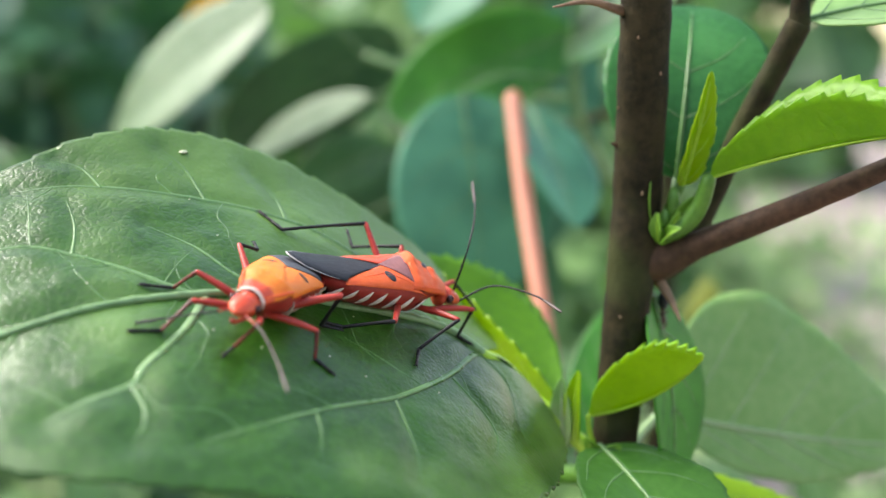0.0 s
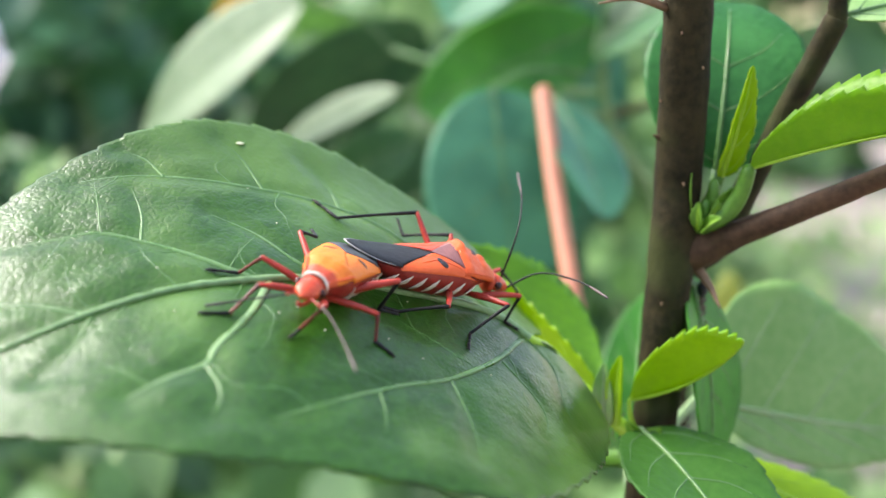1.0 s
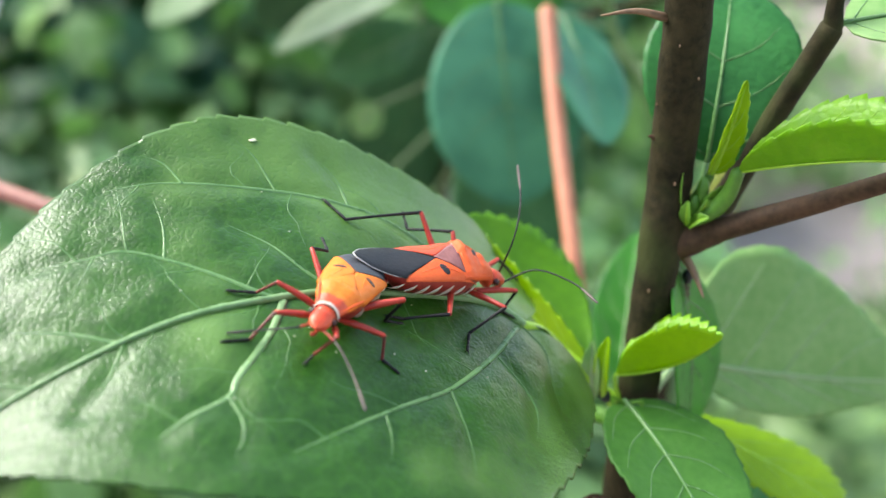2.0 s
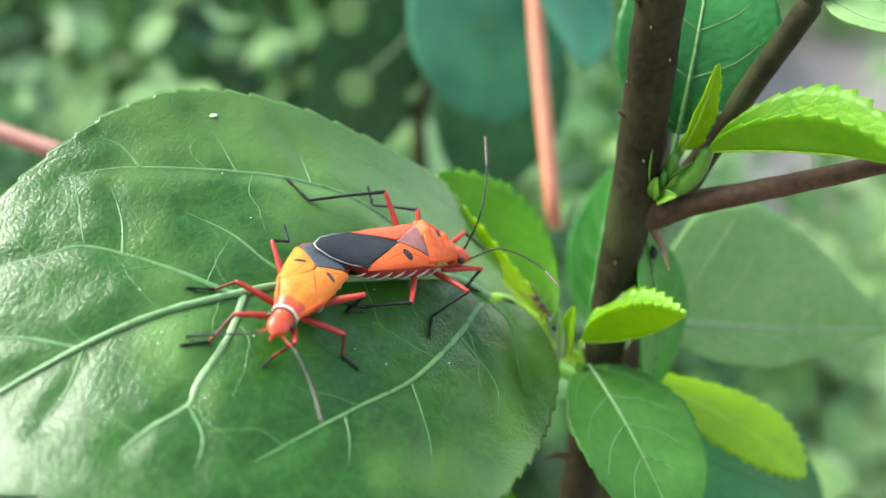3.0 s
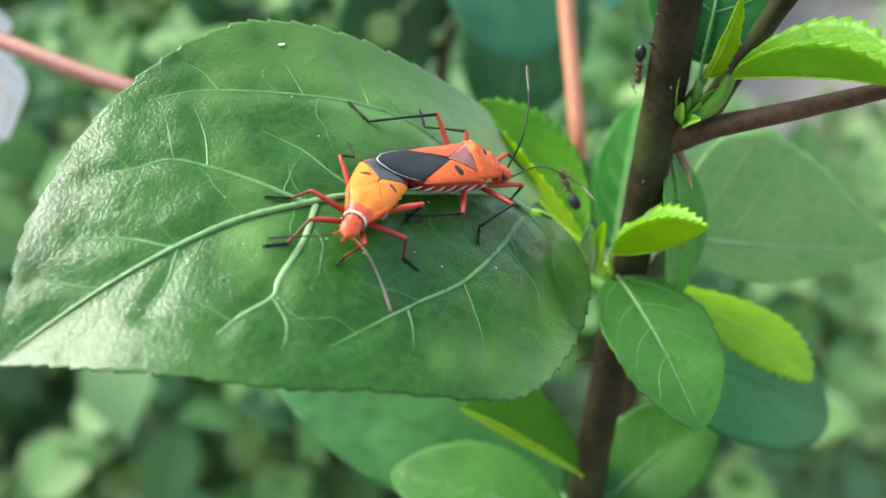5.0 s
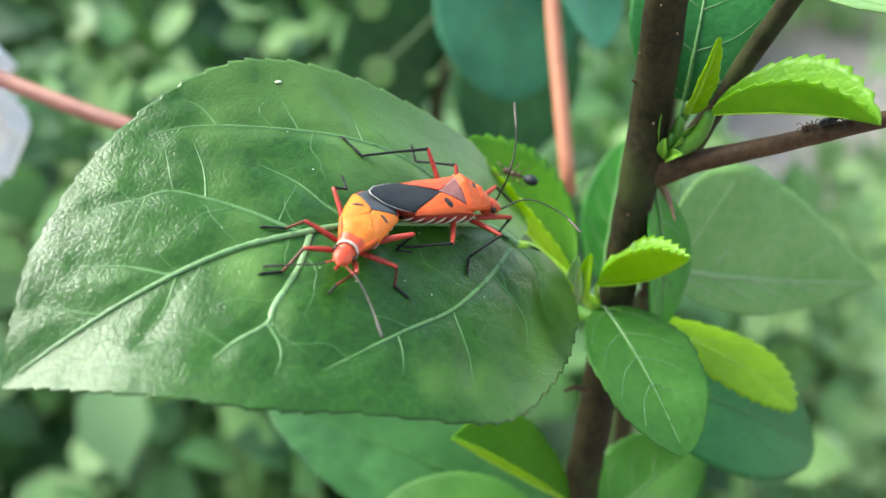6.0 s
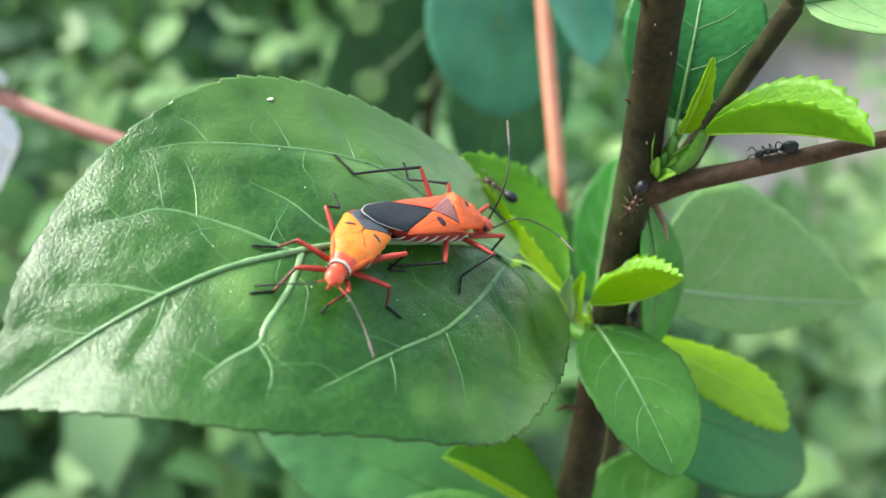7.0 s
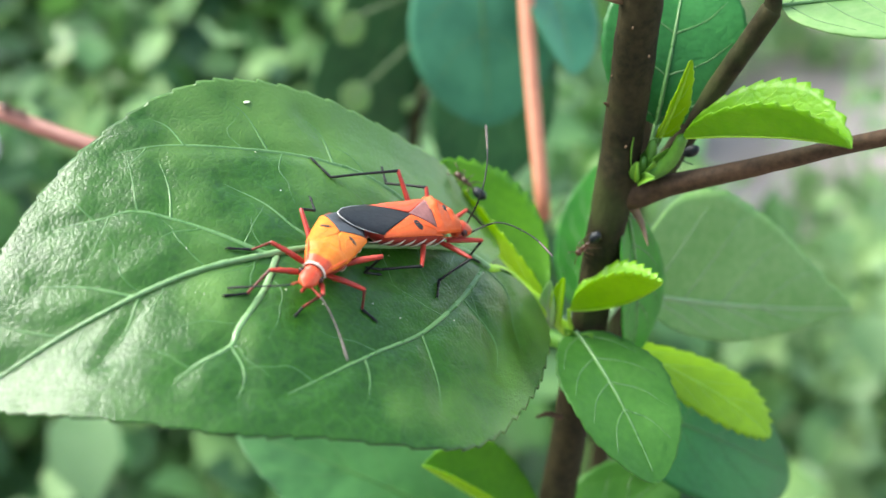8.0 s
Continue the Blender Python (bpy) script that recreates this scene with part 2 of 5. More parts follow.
ANT_BROWN = surface("brown_ant", (0.05, 0.022, 0.014), (0.12, 0.05, 0.03), grain=2600, blotch=700, rough=0.38, bump=0.1)
ANT_RUST = surface("rusty_ant", (0.045, 0.015, 0.009), (0.10, 0.03, 0.016), grain=2600, blotch=700, rough=0.4, bump=0.1)
FLECK = surface("pale_fleck", (0.55, 0.58, 0.36), (0.72, 0.74, 0.52), grain=2600, blotch=900, rough=0.7, bump=0.2)
SOIL = surface("pale_ground", (0.17, 0.135, 0.125), (0.42, 0.345, 0.325), grain=14.0, blotch=2.6, rough=0.85, spec=0.2, bump=0.5, bump_grain=40)
FOLIAGE = surface("foliage", (0.032, 0.108, 0.036), (0.105, 0.245, 0.078), grain=60, blotch=8, rough=0.65, bump=0.0, thin=0.2,
                  thin_colour=(0.14, 0.38, 0.08), vary=0.75, island=True)
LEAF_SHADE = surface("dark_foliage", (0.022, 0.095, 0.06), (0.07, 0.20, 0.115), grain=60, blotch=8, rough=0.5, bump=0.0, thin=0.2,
                     thin_colour=(0.08, 0.34, 0.07), vary=0.5, island=True)
FOLIAGE_LIGHT = surface("light_foliage", (0.15, 0.28, 0.11), (0.29, 0.44, 0.21), grain=60, blotch=8, rough=0.5, bump=0.0, thin=0.3,
                        thin_colour=(0.3, 0.52, 0.2), vary=0.5, island=True)


# ---- shapes; places and sizes in plan units ----
def v3(p):
    return np.array(p, float)


def unit(p):
    p = v3(p)
    return p / np.linalg.norm(p)


def frame_at(base, ahead, up):
    """A pose with x along ahead and z towards up, at a place of the plan."""
    x = unit(ahead)
    z = v3(up) - x * (v3(up) @ x)
    z = unit(z)
    y = np.cross(z, x)
    m = Matrix([(x[i], y[i], z[i], base[i] * U) for i in range(3)] + [(0, 0, 0, 1)])
    return m


def inside(m, p):
    """A place of the plan in the space of the pose m."""
    q = m.inverted() @ Vector([c * U for c in p])
    return np.array(q) / U


def mesh_of(name, geo, material):
    verts, faces = geo
    me = bpy.data.meshes.new(name)
    me.from_pydata([tuple(float(c) * U for c in p) for p in verts], [], [tuple(int(i) for i in f) for f in faces])
    me.polygons.foreach_set("use_smooth", [True] * len(me.polygons))
    me.materials.append(material)
    me.update()
    return me


def part(name, geo, material, parent, label="", m=None):
    ob = new(name, mesh_of(name, geo, material))
    ob.parent = parent
    if m is not None:
        ob.matrix_basis = m
    return tagged(ob, label)


def thing(name, m, label, category, group="", kind=""):
    ob = new(name)
    ob.empty_display_size = 0.005
    ob.matrix_basis = m
    return tagged(ob, label, category, group, kind)


def joined(*geos):
    verts, faces = [], []
    for v, f in geos:
        k = len(verts)
        verts += [tuple(p) for p in v]
        faces += [tuple(i + k for i in q) for q in f]
    return verts, faces


def spline(points, n):
    """A smooth line through the points, n steps."""
    p = np.array(points, float)
    q = np.vstack([2 * p[0] - p[1], p, 2 * p[-1] - p[-2]])
    out = []
    for t in np.linspace(0, len(p) - 1, n + 1):
        i = min(int(t), len(p) - 2)
        s = t - i
        a, b, c, d = q[i], q[i + 1], q[i + 2], q[i + 3]
        out.append(0.5 * (2 * b + (c - a) * s + (2 * a - 5 * b + 4 * c - d) * s**2 + (3 * b - a - 3 * c + d) * s**3))
    return np.array(out)


def tube(points, radii, sides=8, flat=1.0):
    """A round bar along the points, closed by rounded ends."""
    p = np.array(points, float)
    r = np.interp(np.linspace(0, 1, len(p)), np.linspace(0, 1, len(radii)), radii)
    way = np.gradient(p, axis=0)
    way /= np.linalg.norm(way, axis=1)[:, None] + 1e-12
    side = np.cross(way[0], (0.3, 0.2, 0.93))
    if np.linalg.norm(side) < 1e-3:
        side = np.cross(way[0], (1, 0, 0))
    rings = []
    for k in range(len(p)):
        side = side - way[k] * (side @ way[k])
        side /= np.linalg.norm(side)
        other = np.cross(way[k], side)
        rings.append((p[k], way[k], side.copy(), other, r[k]))
    rows = []
    first, last = rings[0], rings[-1]
    rows.append((first[0] - first[1] * first[4] * 0.6, first, 0.55))
    rows += [(c[0], c, 1.0) for c in rings]
    rows.append((last[0] + last[1] * last[4] * 0.6, last, 0.55))
    verts, faces = [], []
    for centre, (_, _, s, o, rad), share in rows:
        for j in range(sides):
            a = 2 * math.pi * j / sides
            verts.append(centre + rad * share * (math.cos(a) * s + flat * math.sin(a) * o))
    for k in range(len(rows) - 1):
        for j in range(sides):
            j2 = (j + 1) % sides
            faces.append((k * sides + j, k * sides + j2, (k + 1) * sides + j2, (k + 1) * sides + j))
    faces.append(tuple(range(sides))[::-1])
    faces.append(tuple(range((len(rows) - 1) * sides, len(rows) * sides)))
    return verts, faces


def lump(centre, radii, turn=None, n=10, m=14):
    """An ellipsoid; turn: three axes."""
    axes = np.eye(3) if turn is None else np.array(turn)
    verts, faces = [v3(centre) - axes[2] * radii[2]], []
    for i in range(1, n):
        a = -math.pi / 2 + math.pi * i / n
        for j in range(m):
            b = 2 * math.pi * j / m
            q = v3((math.cos(a) * math.cos(b) * radii[0], math.cos(a) * math.sin(b) * radii[1], math.sin(a) * radii[2]))
            verts.append(v3(centre) + axes.T @ q)
    verts.append(v3(centre) + axes[2] * radii[2])
    for j in range(m):
        j2 = (j + 1) % m
        faces.append((0, 1 + j2, 1 + j))
        for i in range(n - 2):
            faces.append((1 + i * m + j, 1 + i * m + j2, 1 + (i + 1) * m + j2, 1 + (i + 1) * m + j))
        faces.append((1 + (n - 2) * m + j, 1 + (n - 2) * m + j2, len(verts) - 1))
    return verts, faces


def sheet(grid, thick):
    """A closed sheet of that thickness below a grid of places."""
    g = np.array(grid, float)
    nu, nv = g.shape[:2]
    du, dv = np.gradient(g, axis=0), np.gradient(g, axis=1)
    nrm = np.cross(du, dv)
    nrm /= np.linalg.norm(nrm, axis=2)[..., None] + 1e-9
    low = g - nrm * thick
    verts = list(g.reshape(-1, 3)) + list(low.reshape(-1, 3))
    k, faces = nu * nv, []
    for i in range(nu - 1):
        for j in range(nv - 1):
            a, b, c, d = i * nv + j, (i + 1) * nv + j, (i + 1) * nv + j + 1, i * nv + j + 1
            faces.append((a, b, c, d)), faces.append((a + k, d + k, c + k, b + k))
    rim = [j for j in range(nv)] + [i * nv + nv - 1 for i in range(1, nu)] + [(nu - 1) * nv + j for j in range(nv - 2, -1, -1)] + [i * nv for i in range(nu - 2, 0, -1)]
    for a, b in zip(rim, rim[1:] + rim[:1]):
        faces.append((a, b, b + k, a + k))
    return verts, faces


def near_line(s, r, line):
    """How far each (s, r) lies from a line of places in the blade."""
    best = np.full(np.shape(s), 1e9)
    for a, b in zip(line[:-1], line[1:]):
        d = b - a
        t = np.clip(((s - a[0]) * d[0] + (r - a[1]) * d[1]) / (d @ d + 1e-12), 0, 1)
        best = np.minimum(best, np.hypot(s - a[0] - t * d[0], r - a[1] - t * d[1]))
    return best


def blade(mid, far, near, height, nu, nv, teeth, depth, thick, share=(1.0, 1.0)):
    """A leaf blade between the edges far and near: lines of nu + 1 places (s, r) each, with saw teeth."""
    grid = np.zeros((nu + 1, 2 * nv + 1, 2))
    u = np.linspace(0, 1, nu + 1)
    saw = ((teeth * u) % 1.0) * depth * np.clip(np.minimum(u * 12, (1 - u) * 14), 0, 1) if teeth else 0 * u
    for side, edge in ((1, far), (-1, near)):
        out = edge - mid
        size = np.linalg.norm(out, axis=1)[:, None] + 1e-9
        tip_way = np.gradient(edge, axis=0)
        tip_way /= np.linalg.norm(tip_way, axis=1)[:, None] + 1e-9
        push = (out / size * 0.8 + tip_way * 0.6) * saw[:, None] * share[side > 0]
        for j in range(nv + 1):
            v = (j / nv) ** 0.9
            grid[:, nv + side * j] = mid + v * out + push * max(0.0, (v - 0.9) / 0.1)
    s, r = grid[..., 0], grid[..., 1]
    return sheet(np.dstack([s, r, height(s, r)]), thick)


def vein_line(line, height, radii, lift=0.3, sides=6, flat=1.0):
    p = np.array(line, float)
    h = height(p[:, 0], p[:, 1])
    rr = np.interp(np.linspace(0, 1, len(p)), np.linspace(0, 1, len(radii)), radii)
    rr = rr * (1 + 0.22 * np.array([noise.noise(Vector((a * 0.9, b * 0.9, 1.0))) for a, b in p]))
    radii = rr
    return tube(np.column_stack([p, h + np.interp(np.linspace(0, 1, len(p)), (0, 1), lift if isinstance(lift, tuple) else (lift, lift)) * rr]), radii, sides, flat)


def leaf(parent, base, tip, up, half, fold=8.0, arch=0.04, curl=0.0, widest=0.8, blunt=0.8, teeth=14, depth=0.5, material=None, vein_material=None,
         pairs=5, thick=0.25, nv=10, stalk=None, label="", twist=0.0, wave=0.0, rib=0.35, fold_far=None, name="leaf", stalk_wide=None, near_half=1.0):
    """A serrated leaf from base to tip, under a parent that stands unturned. fold: degrees by which its halves rise; stalk: places from its
    base back to the stem."""
    m = frame_at(base, v3(tip) - v3(base), up)
    long = np.linalg.norm(v3(tip) - v3(base))
    nu = max(24, teeth * 4)
    u = np.linspace(0, 1, nu + 1)
    wide = half * np.sin(math.pi * u**widest) ** blunt
    mid = np.column_stack([long * u, 0 * u])
    lift = math.tan(radians(fold)), math.tan(radians(fold if fold_far is None else fold_far))

    def height(s, r):
        q = s / long
        side = np.where(r > 0, lift[1], lift[0])
        soft = np.sqrt(r * r + (0.06 * half) ** 2) - 0.06 * half
        rip = wave * np.sin(q * 17 + np.sign(r) * 1.3) * (r / half) ** 2
        return side * soft + 4 * arch * long * q * (1 - q) + curl * half * (r / half) ** 2 + twist * r * (q - 0.5) + rip

    lay = math.cos(radians(fold)), math.cos(radians(fold if fold_far is None else fold_far))
    lean = np.column_stack([0.05 * long * np.sin(math.pi * u), wide])
    geo = blade(mid, mid + lean * (1, lay[1]), mid + lean * (1, -lay[0] * near_half), height, nu, nv, teeth, depth, thick, lay)
    place = parent.matrix_basis.inverted() @ m
    ob = part(name, geo, material, parent, label, place)
    vm = vein_material or VEIN_DIM
    part("midrib", vein_line(mid[: int(nu * 0.97)], height, (rib, rib * 0.25)), vm, ob)
    for k in range(pairs):
        q = 0.03 + 0.72 * k / max(1, pairs)
        for side in (1, -1):
            q2 = min(0.95, q + 0.24)
            end = np.array((long * q2, side * lay[side > 0] * 0.82 * half * math.sin(math.pi * q2**widest) ** blunt))
            start = np.array((long * q, 0.0))
            line = spline([start, start * 0.45 + end * 0.55 + (0.03 * long * -1, side * 0.04 * half), end], 8)
            part("vein", vein_line(line, height, (rib * 0.36, rib * 0.12), 0.1, 5), vm, ob)
    if stalk is not None:
        line = spline([inside(m, p) for p in stalk], 10)
        part("petiole", tube(line, (rib * 1.2, rib * 1.5) if stalk_wide is None else (stalk_wide * 0.7, stalk_wide, stalk_wide * 1.15), 10),
             vm if stalk_wide is None else PETIOLE, ob)
    return ob


def folded(parent, axis, far, near, label, material, vein_material, widest=0.8, blunt=0.75, teeth=12, depth=0.6, cup=0.12, thick=0.22, nv=8, rib=0.3, pairs=4, wave=0.0, stalk=None, stalk_wide=None, tip=1.0, under=None):
    """A serrated leaf folded along its axis (three places); far and near: the places of its two edges where it is
    widest;
    under: the surface of the near half; a lighter one puts the light on that half into its colour."""
    peak = 0.5 ** (1 / widest)
    nu = max(28, teeth * 4)
    u = np.linspace(0, 1, nu + 1)
    a, b, c = (v3(p) for p in axis)
    bend = (b - a * (1 - peak) - c * peak) / (peak * (1 - peak))
    ahead = unit(c - a)
    ways = {1: v3(far) - b, -1: v3(near) - b}

    def place(u, v):
        u = float(np.clip(u, 0, 1))
        side = 1 if v >= 0 else -1
        w = abs(math.sin(math.pi * u**widest)) ** (blunt if u < peak else tip)
        way = ways[side]
        out = np.cross(ahead, way) * side
        q = abs(v)
        rip = wave * math.sin(u * 21 + side) * q * q
        return a * (1 - u) + c * u + bend * u * (1 - u) + way * (q * w) + out * (cup * w * (q - q * q) + rip * w) + ahead * (0.04 * np.linalg.norm(c - a) * w * q)

    grid = np.zeros((nu + 1, 2 * nv + 1, 3))
    for i, t in enumerate(u):
        saw = ((teeth * t) % 1.0) * depth * min(1.0, t * 12, (1 - t) * 14) if teeth else 0.0
        for j in range(-nv, nv + 1):
            v = j / nv
            p = place(t, v)
            if abs(j) == nv:
                p = p + (unit(ways[1 if j > 0 else -1]) * 0.8 + ahead * 0.6) * saw
            grid[i, nv + j] = p
    m = frame_at(a, c - a, ways[1])
    local = np.array([inside(m, p) for p in grid.reshape(-1, 3)]).reshape(grid.shape)
    ob = part("leaf", sheet(local, thick), material, parent, label, parent.matrix_basis.inverted() @ m)
    # both faces of the near half take it, painting that half as lit
    if under:
        ob.data.materials.append(under)
        for k in range(nu * 4 * nv):
            if (k // 2) % (2 * nv) < nv:
                ob.data.polygons[k].material_index = 1
    middle = np.array([inside(m, place(t, 0.0)) for t in u])
    part("midrib", tube(middle, (rib, rib * 0.3), 8), vein_material, ob)
    for k in range(pairs):
        for side in (1, -1):
            q = 0.08 + 0.68 * k / pairs
            line = [inside(m, place(q + 0.2 * e, side * 0.85 * e)) for e in np.linspace(0, 1, 9)]
            part("vein", tube(line, (rib * 0.4, rib * 0.15), 5), vein_material, ob)
    if stalk is not None:
        wide = stalk_wide or rib * 1.4
        part("petiole", tube(spline([inside(m, p) for p in stalk], 12), (wide * 0.75, wide, wide * 1.15), 10), PETIOLE if stalk_wide else vein_material, ob)
    return ob


# ---- ground ----
def ground():
    n, reach = 40, 90000.0
    q = np.linspace(-1, 1, n + 1)
    q = np.sign(q) * np.abs(q) ** 3 * reach
    verts = [(x, y + 400, 0.0) for x in q for y in q]
    faces = [(i * (n + 1) + j, (i + 1) * (n + 1) + j, (i + 1) * (n + 1) + j + 1, i * (n + 1) + j + 1) for i in range(n) for j in range(n)]
    ob = new("ground", mesh_of("ground", (verts, faces), SOIL))
    return tagged(ob, "bare pinkish-grey earth under the shrubs", "ground", kind="structure")


ground()

# ---- the hibiscus in front ----
FOOT = (17.0, 130.0, 0.0)
shrub = thing("hibiscus_shrub", pose(FOOT[0] * U, FOOT[1] * U, 0), "hibiscus shrub with a dark brown stem and green serrated leaves", "shrub")


def here(*points):
    """Places of the plan in the shrub's space."""
    return [v3(p) - v3(FOOT) for p in points]


def knotty(points, radii, n, seed, rough=0.05, sides=18):
    """A woody bar with an uneven outline."""
    line = spline(points, n)
    rad = np.interp(np.linspace(0, 1, len(line)), np.linspace(0, 1, len(radii)), radii)
    verts, faces = tube(line, rad, sides)
    rng = np.random.default_rng(seed)
    off = rng.random(3) * 50
    out = []
    for p in verts:
        p = v3(p)
        k = noise.noise(Vector(p * 0.35 + off)) * rough + noise.noise(Vector(p * 1.3 + off)) * rough * 0.4
        near = line[np.argmin(((line - p) ** 2).sum(1))]
        out.append(p + (p - near) * k)
    return out, faces


stem = part("stem", knotty(here((17, 130, 0), (15, 128, 200), (18, 131, 500), (18.5, 129.5, 600), (20.0, 130.2, 630), (21.9, 131.3, 658), (23.2, 131.9, 677),
                                (23.5, 131.7, 686.5), (23.3, 128.6, 706), (23.3, 124, 740), (24, 119, 790)), (4.2, 4.0, 3.4, 3.1, 3.0, 2.75, 3.0, 2.95, 2.95, 2.9, 2.4), 160, 3, 0.07),
            BARK, shrub, "dark brown bark with pale pores")
part("branch", knotty(here((23.6, 132.4, 674.6), (27.0, 131.5, 675.8), (30.5, 129.8, 677.6), (38, 125.6, 681.7), (45, 121.8, 685.7), (52.5, 117.7, 690.0), (80, 103, 705), (120, 84, 728)),
                      (2.9, 2.5, 1.7, 1.4, 1.25, 1.15, 1.05, 0.9), 70, 4, 0.06), BARK_RED, shrub, "reddish-brown side branch")
part("branch", knotty(here((24.0, 133.0, 673.6), (28.5, 134.2, 675.5), (32.2, 135.0, 681), (36, 134.2, 690), (41.8, 131.4, 703.6)),
                      (2.2, 2.4, 1.75, 1.5, 1.55), 50, 5, 0.06), BARK, shrub, "dark brown side branch")
part("branch", knotty(here((41.8, 131.4, 703.6), (42.0, 130.8, 710), (45, 129, 730)), (1.3, 0.9, 0.7), 20, 6, 0.05), BARK, shrub)
part("thorn", tube(spline(here((26.2, 132.0, 673.2), (27.6, 130.0, 671.0), (28.3, 127.2, 668.9)), 8), (0.75, 0.5, 0.12), 8), DRY, shrub, "pale brown stipule")
part("thorn", tube(spline(here((20.6, 128.2, 705.0), (16.5, 126.4, 706.0), (12.4, 126.2, 705.4)), 8), (0.6, 0.35, 0.1), 8), DRY, shrub, "thin dry stipule")
part("thorn", tube(spline(here((20.9, 130.6, 689.4), (20.0, 130.2, 689.8)), 4), (0.45, 0.15), 8), BARK_RED, shrub)
part("thorn", tube(spline(here((17.8, 126.7, 637.8), (15.4, 124.4, 640.0), (13.6, 123.6, 639.8)), 8), (0.55, 0.4, 0.2), 8), BARK_RED, shrub, "dry pinkish leaf stub")
for k, (z, turn, size) in enumerate(((698, 40, 0.28), (694, -60, 0.22), (684, 10, 0.3), (669, -35, 0.3), (664, 60, 0.24), (702, -20, 0.25), (690, 75, 0.22), (660, 5, 0.26))):
    a = radians(-90 + turn)
    part("pore", lump(here((23.0 + 2.8 * math.cos(a), 131.2 + 2.9 * math.sin(a) - (2.6 if z > 697 else 0.0), z))[0], (size * 0.5, size * 0.5, size * 0.8), n=5, m=8), DRY, shrub)

part("branch", tube(spline(here((-37, 175.2, 647.2), (-12, 168, 639), (8, 154, 640), (18.5, 136, 646), (20.5, 131.5, 648)), 30), (1.5, 1.4, 1.3), 10), PETIOLE, shrub, "thin green flowering twig")

# the broad leaf that carries the bugs
BASE, AHEAD, UP = (4.6, 124.8, 665.6), (-0.8162, -0.5765, 0.0391), (0.1664, -0.1698, 0.9713)
BEND = (37.0, -5.29, 10.46, -10.88, -7.62, 19.52, 10.77, 1.19, -19.21)
BROAD = frame_at(BASE, AHEAD, UP)
SIDE_VEINS = (
    ((2, 1), (8, 9), (14.2, 14), (23.5, 18), (33, 21), (41, 23.8), (47, 25)),
    ((27, 3.1), (29.7, 6.3), (32.2, 11.2), (35.9, 15.4)),
    ((35, 3.3), (36.8, 4.9), (41.5, 9.8), (47.8, 15.2), (52.2, 16.1), (57.4, 17.4)),
    ((52.5, 3.7), (56.9, 7.5), (61.6, 10.5)),
    ((34.4, 2.8), (38, -1.4), (43.3, -5.5), (45.2, -7.5), (49.6, -8.3), (53, -9.4)),
    ((45.2, -7.5), (45.1, -10.7), (45.9, -12.8), (47.5, -14.5)),
    ((1.9, -0.9), (10, -6.2), (19.7, -11.2), (28.7, -13.4), (36.9, -15.1), (41.8, -15.9)),
    ((19.7, -11.2), (21.3, -18), (23.4, -22.6)),
    ((8.6, -6), (6.7, -12), (10.1, -17.3)),
    ((0.4, -0.5), (-1.8, -3.5), (0.3, -8.7), (1.3, -12.1)),
    ((52.2, 3.4), (55.1, -0.2), (58.5, -2.9)),
    ((30, -13.6), (30.9, -16.6), (32.5, -19.4)),
    ((27.8, 19.4), (28.3, 24.8), (29.8, 28)),
    ((19, 16.4), (18.5, 21), (20, 24.5)),
    ((38.5, 23), (39.5, 26.5), (41.5, 28.8)),
    ((44.5, 12.6), (43, 17), (42.5, 22)),
    ((62, 3.4), (65, 6), (67, 8.2)),
)


def grain2(x, y):
    """Smooth noise over arrays of places."""
    return np.vectorize(lambda a, b: noise.noise(Vector((a, b, 2.5))), otypes=[float])(x, y)


